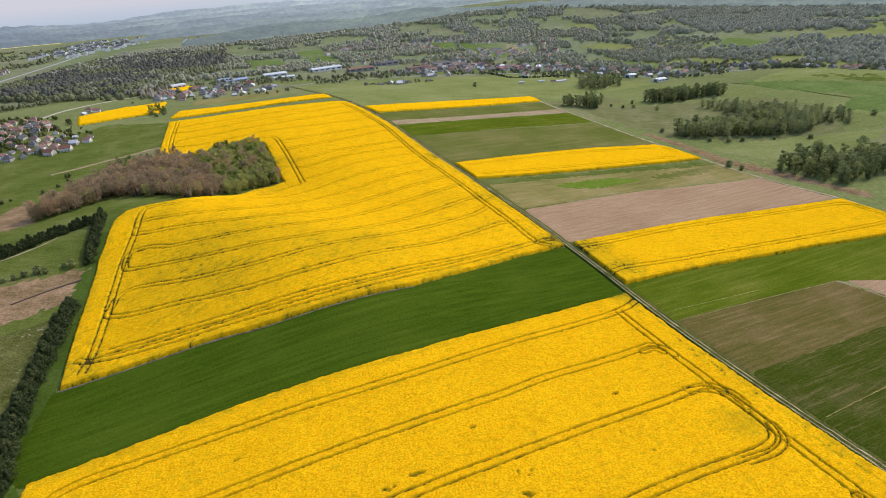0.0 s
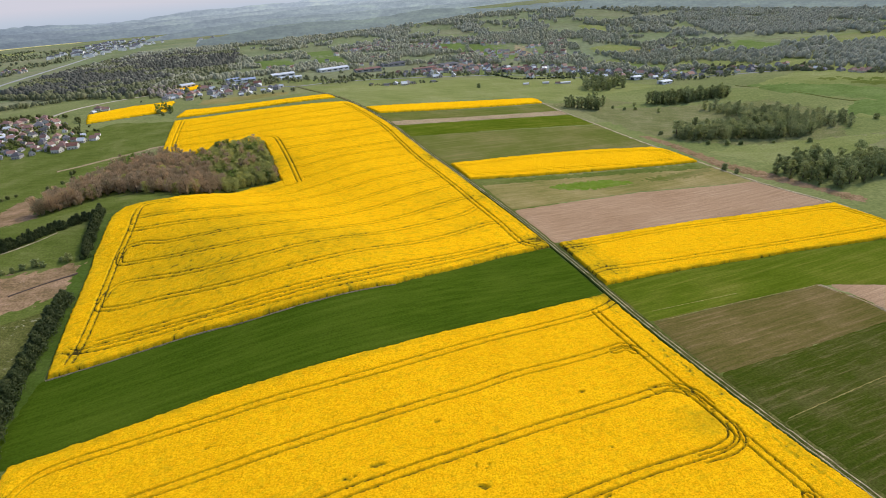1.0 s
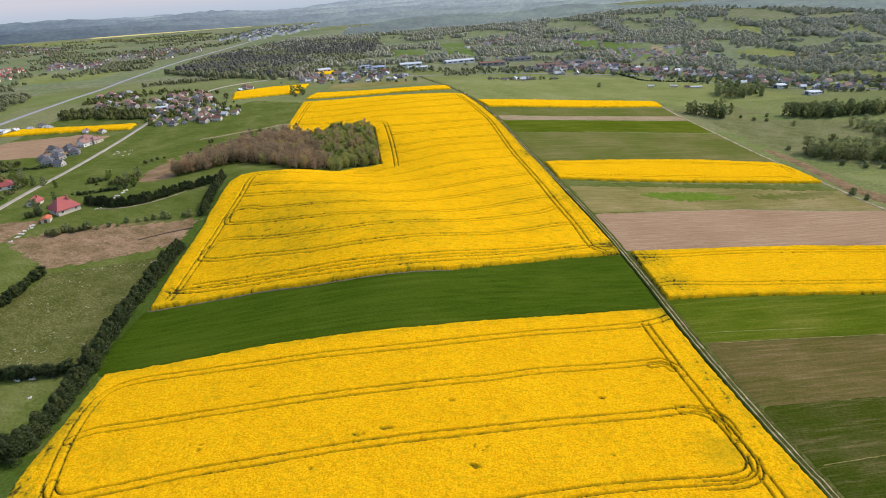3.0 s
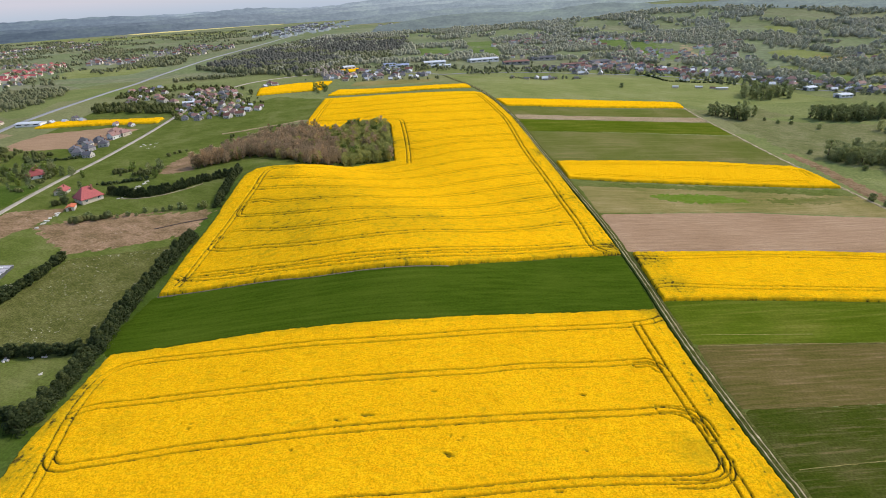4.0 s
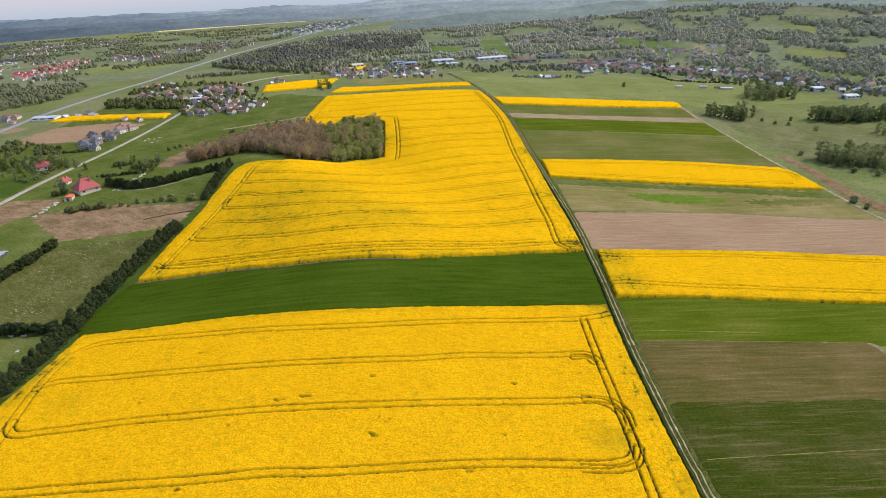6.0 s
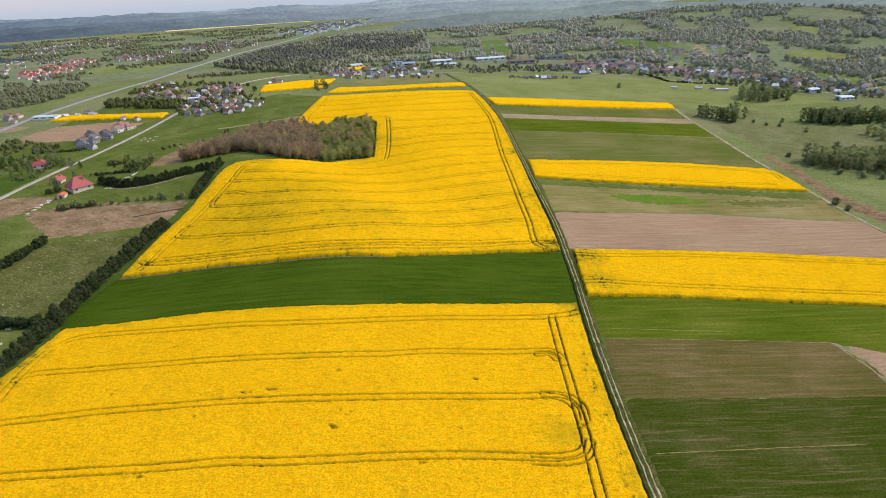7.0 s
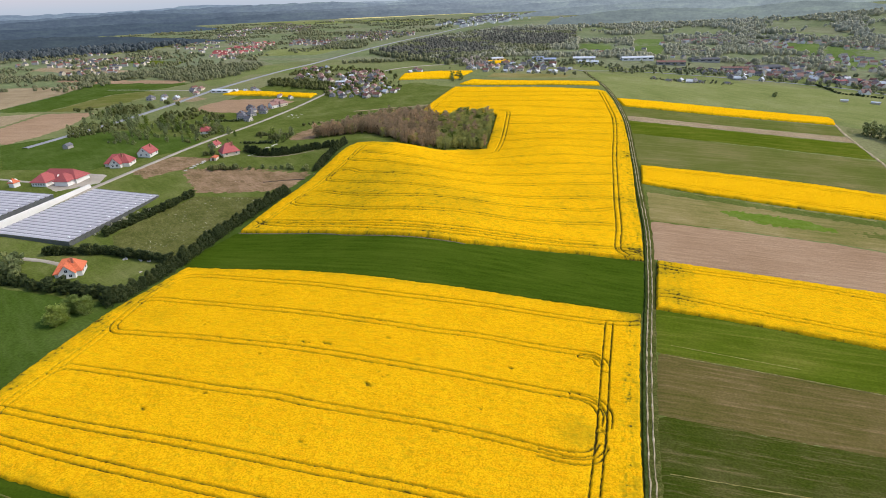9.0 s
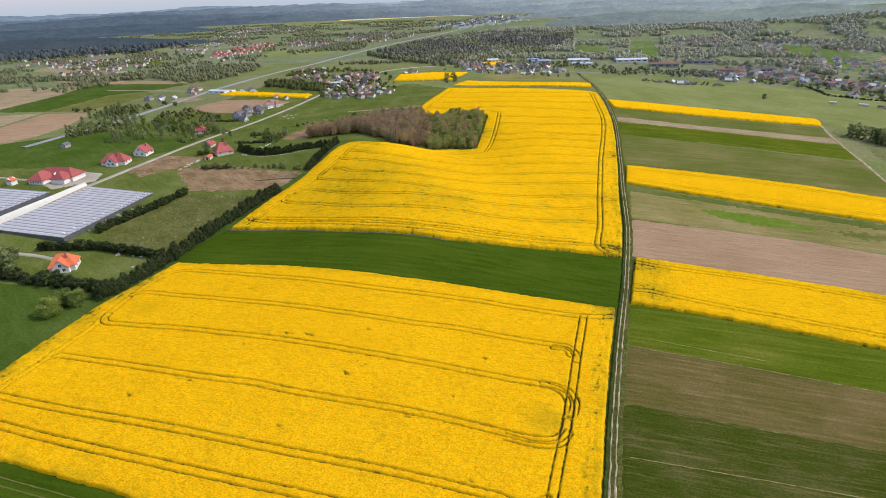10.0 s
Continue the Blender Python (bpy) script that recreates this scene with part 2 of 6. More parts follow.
M_ROUGH = land("rough_meadow", (0.064, 0.071, 0.017), (0.099, 0.103, 0.029), (0.155, 0.146, 0.055), 9, 0.5, 30, 2, 1.2, 0.55, grit=0.6, flecks=(0.42, 0.38, 0.29))
M_HEATH = land("dry_reddish_weeds", (0.12, 0.088, 0.038), (0.225, 0.148, 0.084), (0.325, 0.212, 0.135), 7, 0.6, 15, 3, 2, 0.5, flecks=(0.44, 0.34, 0.25))
M_VERGE = land("track_grass", (0.036, 0.048, 0.008), (0.064, 0.072, 0.017), (0.13, 0.112, 0.045), 3, 0.4, 0, 1, 0.8, 0.5)
M_DIRT = land("pale_dirt", (0.17, 0.135, 0.075), (0.31, 0.255, 0.16), (0.50, 0.43, 0.31), 2, 0.3, 90, 4, 0.6, 0.4)
M_DEADGRASS = land("dead_grass", (0.17, 0.15, 0.045), (0.26, 0.22, 0.075), (0.37, 0.32, 0.14), 3, 0.35, 0, 1, 0.8, 0.5)
M_ROAD = plain("worn_road_surface", (0.33, 0.29, 0.235), 0.9, size=6, vary=0.25)
M_ASPHALT = plain("grey_asphalt", (0.23, 0.23, 0.235), 0.8, size=8, vary=0.15)


# ---- meshes ----
def grid_mesh(name, co, quads, mat, smooth=True, **fields):
    me = bpy.data.meshes.new(name)
    co, quads = np.asarray(co, np.float32), np.asarray(quads, np.int32)
    k = quads.shape[1]
    me.vertices.add(len(co))
    me.vertices.foreach_set("co", co.ravel())
    me.loops.add(quads.size)
    me.loops.foreach_set("vertex_index", quads.ravel())
    me.polygons.add(len(quads))
    me.polygons.foreach_set("loop_start", np.arange(0, quads.size, k, dtype=np.int32))
    me.polygons.foreach_set("use_smooth", np.full(len(quads), smooth))
    for key, values in fields.items():
        me.attributes.new(key, "FLOAT", "POINT").data.foreach_set("value", np.asarray(values, np.float32))
    me.materials.append(mat)
    me.update(calc_edges=True)
    return me


def sheet(name, poly, mat, high=0.12, res=2.0, label="", category="", kind="", lines=(), crop=0.0, thin=(), gaps=(), rag=0.3, wheel=0.09, deep=0.97, streaks=(), parent=None, group=""):
    """A field that follows the ground inside poly and dips below it at its edge. crop: height of a standing crop, with
    wheel ruts along lines, thin stands and painted slope shade by thin (x, y, radius, amount) and trampled gaps (x, y,
    radius)."""
    a = np.array(poly)
    xs = np.arange(a[:, 0].min() - 2 * res, a[:, 0].max() + 2 * res, res)
    ys = np.arange(a[:, 1].min() - 2 * res, a[:, 1].max() + 2 * res, res)
    gx, gy = np.meshgrid(xs, ys)
    rs = np.random.RandomState(len(xs))
    if crop:
        gx, gy = gx + (rs.rand(*gx.shape) - 0.5) * res * 0.5, gy + (rs.rand(*gy.shape) - 0.5) * res * 0.5
    sd = inside_by(gx, gy, poly) + (vnoise(gx, gy, 1.1, 3) - 0.5) * 2 * rag
    z, fields = ground_z(gx, gy), {}
    if crop:
        d = np.full(gx.shape, 9.0)
        for ln in lines:
            d = np.minimum(d, np.abs(from_line(gx, gy, ln) - 0.95))
        rut = ease(wheel - 0.06, wheel + 0.18, d + (vnoise(gx, gy, 0.7, 5) - 0.5) * 0.11)
        for x, y, r in gaps:
            near = np.hypot((gx - x) / 1.5, (gy - y) * 1.6) + (vnoise(gx, gy, 0.8, 8) - 0.5) * 2.2 * r
            rut = np.minimum(rut, 0.3 + 0.7 * ease(0.25 * r, 0.8 * r, near))
        stand = ease(-0.05, 0.40, sd) * (0.4 + 0.6 * rut)
        lump = (rs.rand(*gx.shape) - 0.5) * 0.16 + (vnoise(gx, gy, 1.1, 7) - 0.5) * 0.16 + (vnoise(gx, gy, 7, 2) - 0.5) * 0.15
        z = z + np.where(sd < -0.05, -0.5, crop * stand + lump * stand - 0.03)
        sparse = 0.10 * ease(0.60, 0.85, vnoise(gx, gy, 9, 6)) * ease(0.45, 0.75, vnoise(gx, gy, 2.2, 9))
        for x, y, r, amount in thin:
            sparse = sparse + amount * ease(1.0, 0.2, np.hypot(gx - x, gy - y) / r) * (0.35 + 0.5 * vnoise(gx, gy, 6, 4) + 0.45 * vnoise(gx, gy, 1.4, 13))
        for angle, amount, zone in streaks:
            c, n = math.cos(radians(angle)), math.sin(radians(angle))
            u, v = gx * c + gy * n, gy * c - gx * n
            where = ease(-1.0, 1.5, inside_by(gx, gy, zone)) if zone else 1.0
            sparse = sparse + where * amount * ease(0.56, 0.76, 0.6 * vnoise(u / 5, v, 0.45, 21) + 0.4 * vnoise(u, v, 0.5, 22))
        sparse = sparse + 0.40 * ease(4.0, 0.4, sd) * vnoise(gx, gy, 1.8, 12)
        fields["bloom"] = np.clip(ease(-0.20, 0.14, sd) * (1 - deep + deep * rut) * 1.02 - sparse, 0, 1)
    else:
        z = z + np.clip(sd * 1.2, -0.6, 1) * high + (vnoise(gx, gy, 5, 1) - 0.5) * 0.04
    keep = sd > -2.2 * res
    idx = np.where(keep, np.cumsum(keep.ravel()).reshape(keep.shape) - 1, -1)
    q = np.stack([idx[:-1, :-1], idx[:-1, 1:], idx[1:, 1:], idx[1:, :-1]], -1).reshape(-1, 4)
    q = q[(q >= 0).all(1)]
    co = np.stack([gx, gy, z], -1)[keep]
    me = grid_mesh(name, co, q, mat, True, **{k: v[keep] for k, v in fields.items()})
    ob = new(name, me)
    ob.parent = parent
    return tagged(ob, label, category, group, kind)


def band(line, half):
    """The outline of a strip of that half width round a polyline."""
    left, right = [], []
    for i, (x, y) in enumerate(line):
        ax, ay = line[max(i - 1, 0)]
        bx, by = line[min(i + 1, len(line) - 1)]
        n = math.hypot(bx - ax, by - ay)
        nx, ny = -(by - ay) / n * half, (bx - ax) / n * half
        left.append((x + nx, y + ny))
        right.append((x - nx, y - ny))
    return left + right[::-1]


def ribbon(name, line, half, mat, high=0.15, step=2.0, label="", category="", kind="", parent=None, crown=0.05, wobble=0.0, side=0.0, group=""):
    """A road or rut: a strip with a slightly domed back and sunken edges."""
    pts, acc = [], smooth_line(line, 12)
    for (ax, ay), (bx, by) in zip(acc, acc[1:]):
        k = max(1, int(math.hypot(bx - ax, by - ay) / step))
        pts += [(ax + (bx - ax) * i / k, ay + (by - ay) * i / k) for i in range(k)]
    pts = np.array(pts + [acc[-1]])
    d = np.gradient(pts, axis=0)
    nrm = np.stack([-d[:, 1], d[:, 0]], 1) / np.hypot(d[:, 0], d[:, 1])[:, None]
    co = []
    for u, lift in ((-1.25, -0.4), (-1, high * 0.8), (-0.4, high + crown), (0.4, high + crown), (1, high * 0.8), (1.25, -0.4)):
        w = half * (1 + wobble * (vnoise(pts[:, 0] * 3 + u * 50, pts[:, 1], 2.0) - 0.5))
        p = pts + nrm * (u * w + side)[:, None]
        co.append(np.stack([p[:, 0], p[:, 1], ground_z(p[:, 0], p[:, 1]) + lift], 1))
    n = len(pts)
    q = [(r * n + i, r * n + i + 1, (r + 1) * n + i + 1, (r + 1) * n + i) for r in range(5) for i in range(n - 1)]
    ob = new(name, grid_mesh(name, np.concatenate(co), q, mat))
    ob.parent = parent
    return tagged(ob, label, category, group, kind)


def part(name, bm, mat, parent=None, label="", smooth=False):
    me = bpy.data.meshes.new(name)
    bm.to_mesh(me)
    bm.free()
    for f in me.polygons:
        f.use_smooth = smooth
    me.materials.append(mat)
    ob = new(name, me)
    ob.parent = parent
    return tagged(ob, label)


# ---- the ground, one sheet to the horizon ----
half_axis = np.concatenate([np.arange(0, 440, 4.0), np.geomspace(440, 5600, 42)])
axis = np.concatenate([-half_axis[:0:-1], half_axis])
gx, gy = np.meshgrid(axis - 60, axis + 130)
n = len(axis)
ii = np.arange(n * n).reshape(n, n)
quads = np.stack([ii[:-1, :-1], ii[:-1, 1:], ii[1:, 1:], ii[1:, :-1]], -1).reshape(-1, 4)
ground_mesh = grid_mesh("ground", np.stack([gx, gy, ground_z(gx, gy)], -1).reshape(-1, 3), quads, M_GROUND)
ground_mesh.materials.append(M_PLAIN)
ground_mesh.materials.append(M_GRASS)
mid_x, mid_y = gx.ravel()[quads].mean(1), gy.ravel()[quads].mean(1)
# Distant faces take the ground colour that has haze painted in.
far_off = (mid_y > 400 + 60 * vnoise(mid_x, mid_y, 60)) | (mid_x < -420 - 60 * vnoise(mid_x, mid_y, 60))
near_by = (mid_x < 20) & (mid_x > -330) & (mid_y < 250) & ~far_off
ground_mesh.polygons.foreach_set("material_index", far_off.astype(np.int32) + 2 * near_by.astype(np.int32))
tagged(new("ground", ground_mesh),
       "green meadow ground with patches of dry grass", "ground", kind="structure")

# ---- crop fields ----
N_TOP = [(3, -1), (-35, -9.2), (-64, -15.6), (-100, -21.6), (-137.5, -29.5)]
near_rape = N_TOP + [(-136, -46), (-134.5, -60), (-127.5, -86), (-119, -109), (-96, -108.8), (-69, -105), (-20, -102), (15.6, -100), (10.6, -69), (8.1, -50), (5.3, -26)]
TRAM_A = [(-110, -107), (-117, -99), (-119.6, -90), (-121, -83), (-124, -71), (-127.8, -61), (-131, -52), (-133, -42), (-132.2, -36.4), (-127.5, -33.2), (-118, -31.6), (-104, -29.8), (-90.5, -27.6), (-65, -23.6), (-36, -16.8), (-20.8, -13.6), (-5.2, -10), (3.9, -5.4)]
TRAM_R = [(-4.5, -9.6), (-2.6, -26.5), (-0.7, -42), (0.8, -55.3), (1.8, -66.5), (2.8, -76), (5, -98)]
near_lines = [smooth_line(l) for l in (
    TRAM_A, TRAM_R,
    [(-131.2, -52.5), (-129.4, -50.2), (-126, -48.9), (-119, -47.8), (-101, -44.5), (-83, -41.2), (-61, -36.9), (-46, -34.1), (-35.2, -31.2), (-20.1, -28.8), (-10, -26.7), (-5.4, -25.9), (-2.8, -28), (-2.0, -31)],
    [(-126.8, -62.5), (-125.6, -65), (-122.4, -66.4), (-117, -65.2), (-103, -61.5), (-90, -58.6), (-69, -54), (-42.6, -49.2), (-28.6, -46.7), (-15.4, -44.6), (-6, -42.9), (-2.3, -43.7), (-0.2, -46.6), (0.5, -51)],
    [(-120.8, -85.5), (-119, -82.2), (-116, -81.2), (-96, -77.4), (-80.4, -74.4), (-66, -71), (-57.2, -69.8), (-35, -65.2), (-21.6, -62.9), (-9.4, -61.6), (-3.7, -60.6), (-0.4, -58.8), (0.9, -55.6), (0.6, -52)],
    [(-118.2, -97.8), (-115.3, -97.3), (-100, -94.8), (-85.6, -92), (-72.7, -89.4), (-47.6, -84.7), (-25.4, -80.3), (-8.4, -77.6), (-1, -77), (2.2, -73.5)],
    [(-9, -27.7), (-5.4, -27.1), (-3.6, -29.2)], [(-10, -62.6), (-3.6, -61.9), (0.4, -59.6), (1.6, -55.4)], [(-8, -42.6), (-2.4, -42.4), (0.6, -45.2), (1.2, -50)],
    [(-110, -103.4), (-105.5, -102.9), (-90, -100.9), (-64.3, -96.6), (-41.5, -92.3), (-20, -88.6), (8, -86)])]
sheet("rapeseed_field", near_rape, M_RAPE, res=0.23, crop=1.15, lines=near_lines, rag=0.18,
      gaps=[(-104, -54.8, 1.5), (-97.9, -37.2, 0.7), (-72.3, -52.2, 0.9), (-67.6, -50.1, 1.0), (-47.8, -54.7, 1.2), (-49.2, -59.5, 1.1), (-79.9, -60.4, 0.6), (-81.6, -76.7, 0.7), (-89.4, -85.5, 0.8), (-41.6, -74.5, 0.8), (-52.7, -79.8, 0.6),
            (-57.5, -14.0, 0.5), (-90.5, -44.2, 0.5), (-54.7, -41.9, 0.7), (-36.4, -39.0, 0.5), (-22.3, -39.7, 0.5), (-56.1, -62.2, 0.5), (-12.3, -76.1, 0.5), (-63.7, -30.1, 0.5), (-30, -66, 0.6), (-24, -56, 0.5)],
      streaks=[(ROW, 0.20, None), (97, 0.52, [(0, -2), (-0.5, -12), (2.5, -40), (5, -60), (9, -98), (12, -98), (8, -60), (6, -40), (3, -12)]), (100, 0.28, [(-137, -31), (-131, -40), (-127, -62), (-118, -98), (-122, -102), (-134, -60)])],
      thin=[(2, -3, 7, 0.5), (-136, -44, 8, 0.30), (-134, -54, 8, 0.30), (-131, -68, 8, 0.30), (-128, -80, 8, 0.28), (-125, -92, 8, 0.28), (-119, -103, 8, 0.25), (-4, -54, 7, 0.4), (-120, -56, 9, 0.15)],
      label="large field of yellow rapeseed in full bloom with tractor tramlines", category="field", kind="stuff")

F_BOT = [(0.3, 32.6), (-18, 27.4), (-42.5, 17.5), (-55, 12.1), (-76, 7.9), (-95, 4.8), (-108, 4.5), (-131, 1.5), (-142, 0.0)]
far_rape = F_BOT + [(-144.9, 20), (-148.6, 46), (-150.8, 64), (-150.8, 88), (-147.5, 95), (-142, 97.5), (-133, 100), (-126, 105), (-113, 115), (-106, 129), (-92.3, 134.5),
                    (-96.5, 155), (-101, 177.5), (-103.5, 180.2), (-127, 181.5), (-152, 179.5), (-156, 191), (-158, 212), (-163, 259), (-110, 264), (-56, 268), (-50, 264), (-41.5, 240), (-31.5, 208), (-28.2, 195), (-22, 166), (-14, 119.5), (-8.3, 83.3), (-3.3, 56.7)]
WOOD_TRAM = [(-138, 3), (-137.5, 11), (-138.6, 26.4), (-142, 56), (-141.6, 76), (-141.5, 91), (-138, 94.8), (-128.5, 97), (-122, 100.5), (-110, 107), (-104, 113)]
WOOD_LOOP = [(-104, 117), (-98, 117.5), (-93.5, 123), (-84.5, 125.5), (-84.5, 131), (-88, 152), (-93.3, 175), (-97, 186), (-106, 188)]
far_lines = [smooth_line(l) for l in (
    WOOD_TRAM, WOOD_LOOP,
    [(-141, 9.5), (-135.6, 7.5), (-122, 7.3), (-104, 8.7), (-86, 9.9), (-69, 12.9), (-52.4, 17.9), (-34.8, 24.7), (-10, 35.3), (-2, 37)],
    [(-134, 10), (-114, 10.9), (-96, 12.2), (-70, 15.9), (-52.7, 21.5), (-34.8, 28), (-16, 35.5)],
    [(-5, 32), (-8.8, 36.5), (-11, 53.5), (-15.5, 78), (-20.3, 106.9), (-25, 136), (-30, 172), (-35, 200), (-40, 217), (-46, 236), (-54, 261)],
    [(-139, 31), (-137.6, 27), (-130, 24.7), (-120, 24.2), (-99, 22.4), (-80.6, 24.8), (-70, 28), (-44.4, 38.3), (-28.7, 46.1), (-17.2, 52.4), (-11, 54)],
    [(-138.6, 31), (-138, 38.5), (-133, 40.5), (-118, 35.7), (-100.7, 33.8), (-83.4, 36.6), (-58.8, 45.6), (-45, 52.3), (-24, 61.8), (-14.5, 69.5)],
    [(-141.5, 60), (-140, 55.5), (-134.8, 53.5), (-114, 48.1), (-96.7, 46.6), (-80, 48.5), (-56, 58.8), (-34.5, 69.5), (-20.8, 77.6), (-15, 79.2)],
    [(-141.5, 60), (-140.6, 65.5), (-134, 66), (-123.9, 62.3), (-97, 59.7), (-78, 63), (-57, 73.6), (-34.4, 85.3), (-18.4, 95)],
    [(-141.6, 80), (-140, 76), (-124, 75.4), (-104, 73.5), (-80.6, 76.5), (-58, 86), (-34.3, 98.5), (-20.6, 107)],
    [(-141.7, 80), (-139.3, 84.1), (-120, 85), (-102.8, 86.5), (-84, 91.5), (-59.6, 101.1), (-34.2, 114.6), (-22.6, 123)],
    [(-104, 107), (-88, 107), (-61, 116), (-34, 130), (-25, 135)],
    [(-84.8, 131), (-73, 130.5), (-58, 137), (-34, 146.5), (-27, 150)],
    [(-87.4, 147), (-78, 146.5), (-62, 152.5), (-34, 160.2), (-28.5, 161)],
    [(-88.8, 154), (-80, 156), (-65, 163), (-34, 171.5), (-30, 172)],
    [(-92, 168), (-83, 170.5), (-66, 177.5), (-38, 190), (-33, 193)],
    [(-95, 179), (-83, 183), (-67, 190), (-42, 200), (-35.5, 202)],
    [(-151, 197), (-146, 194), (-128, 194), (-100, 199), (-74, 206), (-50, 214), (-40, 217.5)],
    [(-151, 201), (-148, 207), (-130, 209), (-100, 214), (-78, 221.5), (-55, 231), (-46, 235)],
    [(-155, 226), (-150, 223), (-130, 224), (-100, 230), (-83, 236), (-60, 246), (-51, 249)],
    [(-156, 232), (-152, 238), (-130, 240), (-100, 245), (-75, 252), (-54, 261)],
    [(-147, 186), (-151, 195), (-157, 255)])]
sheet("rapeseed_field", far_rape, M_RAPE, res=0.36, crop=1.2, lines=far_lines, rag=0.2, wheel=0.15, deep=1.0, gaps=[(-137.5, 7.6, 1.5), (-10, 36, 1.2)], streaks=[(ROW + 6, 0.31, None), (100, 0.42, [(-1, 34), (-8, 40), (-14, 70), (-20, 100), (-34, 190), (-46, 235), (-38, 240), (-26, 190), (-12, 100), (-2, 50)])],
      # The widest zones paint the olive shade of the slope into the crop.
      thin=[(-69, 11, 7, 0.2), (-28, 78, 18, 0.16), (-27, 108, 16, 0.12), (-24, 52, 14, 0.14), (-128, 58, 42, 0.20), (-102, 46, 46, 0.22), (-118, 24, 34, 0.12), (-70, 40, 26, 0.10), (-137, 92, 16, 0.2), (-60, 34, 30, 0.12), (-97, 126, 12, 0.3), (-92, 155, 12, 0.3), (-4, 36, 7, 0.45), (-138, 6, 8, 0.4), (-12, 80, 9, 0.3), (-20, 140, 9, 0.3)],
      label="rolling yellow rapeseed field wrapped around a small wood", category="field", kind="stuff")

ribbon("field_edge", [(x, y - 0.55) for x, y in F_BOT[::-1]][:6], 0.08, M_TAN, 0.40, 0.5, "thin pale line of dry grass", "field margin", "structure", wobble=2.6, group="dry grass lines")
strip_green = [(x, y - 0.05) for x, y in F_BOT] + [(-144, 0.5), (-144, -26)] + [(x, y - 0.3) for x, y in N_TOP[::-1]] + [(2.8, 10)]
sheet("wheat_field", strip_green, M_WHEAT, 0.35, 1.5, "narrow strip of dark green young wheat", "field", "stuff")
sheet("wheat_field", [(-150, -118), (-119, -107), (-96, -107), (-69, -103), (-20, -100), (15, -98), (18, -140), (-60, -150), (-150, -150)], M_WHEAT, 0.3, 2.0,
      "dark green wheat behind the rapeseed", "field", "stuff")

right_rape = [(4.1, 34.4), (35, 40), (66, 44.5), (100, 45), (126, 44), (127, 24), (127, 12), (112, 11.5), (80, 12.5), (50, 10.5), (25, 8), (6.4, 4.6)]
sheet("rapeseed_field", right_rape, M_RAPE, res=0.3, crop=1.15, rag=0.15,
      lines=[smooth_line(l) for l in ([(4, 30.5), (13, 31), (40, 36.5), (66, 39.5), (100, 40), (121, 39), (124, 30), (126, 18)], [(4, 11), (12, 13.5), (25, 14.2), (50, 16.5), (80, 18.5), (122, 19)])],
      thin=[(9, 28, 9, 0.5), (12, 14, 9, 0.45)],
      streaks=[(ROW, 0.25, None), (100, 0.24, [(3, 34), (6, 6), (19, 9), (17, 35)])], label="yellow rapeseed strip beside the farm track", category="field", kind="stuff")
sheet("ploughed_field", [(3, 35.6), (35, 41.4), (66, 46), (100, 46.5), (126.4, 46), (118, 78), (90, 79), (62, 78.6), (30, 73), (-1, 66.6)], M_SOIL, 0.2, 1.5, "bare worked brown soil", "field", "stuff")
sheet("sprouting_field", [(-1.2, 67.6), (30, 74), (62, 79.6), (90, 80), (118, 79), (112.5, 109.5), (80, 109), (50, 106.4), (20, 104.5), (-6, 103)], M_SPROUT, 0.2, 1.5, "half green, half bare strip of sprouting crop", "field", "stuff")
sheet("weed_patch", [(21, 88), (30, 84.5), (42, 84), (54, 86), (64, 89), (63, 93), (52, 96), (40, 95.5), (28, 93)], M_WEEDS, 0.28, 0.8, "bright green patch of weeds in a bare field", "weeds", "stuff", rag=1.6)
sheet("weed_patch", [(68, 91), (80, 89), (96, 91), (112, 96), (110, 101), (92, 99), (76, 96)], M_STUBBLE, 0.27, 0.8, "thin green growth in a bare field", "weeds", "stuff", rag=2.0)
sheet("wheat_field", [(-5.2, 95), (30, 98.5), (70, 101), (114, 100), (112.5, 109.5), (80, 109), (50, 106.4), (20, 104.5), (-6.5, 103)], M_GRASS, 0.3, 1.5, "thin strip of green crop", "field", "stuff", rag=1.0)
sheet("rapeseed_field", [(-8.5, 104.5), (20, 105.6), (50, 107.6), (80, 110), (111.5, 110.6), (110, 122), (107, 133), (103, 138), (67, 139.5), (17, 134), (-11.5, 129)], M_RAPE, res=0.42, crop=1.1, rag=0.15,
      lines=[smooth_line(l) for l in ([(-8, 124), (17, 128), (60, 133), (100, 132), (105, 122)], [(-6, 109), (40, 112), (100, 116)])],
      label="narrow yellow rapeseed strip across the slope", category="field", kind="stuff")
sheet("stubble_field", [(-12, 130.5), (17, 135.5), (67, 141), (106, 140), (97, 190), (40, 187), (-21.6, 181)], M_STUBBLE, 0.2, 2, "pale green and brown stubble", "field", "stuff")
sheet("wheat_field", [(-21.8, 182), (40, 188), (96, 192), (92, 219), (30, 212), (-27, 204)], M_WHEAT_PALE, 0.25, 2, "bright green young wheat", "field", "stuff")
sheet("fallow_strip", [(-27.3, 205), (30, 213), (91, 220), (90, 231), (30, 222), (-30, 214)], M_TAN, 0.2, 2, "dry tan fallow strip", "field", "stuff")
sheet("stubble_field", [(-30.5, 215), (30, 223), (89, 232), (87.5, 255), (17, 241.5), (-35, 231.5)], M_STUBBLE, 0.2, 2, "brown green stubble strip", "field", "stuff")
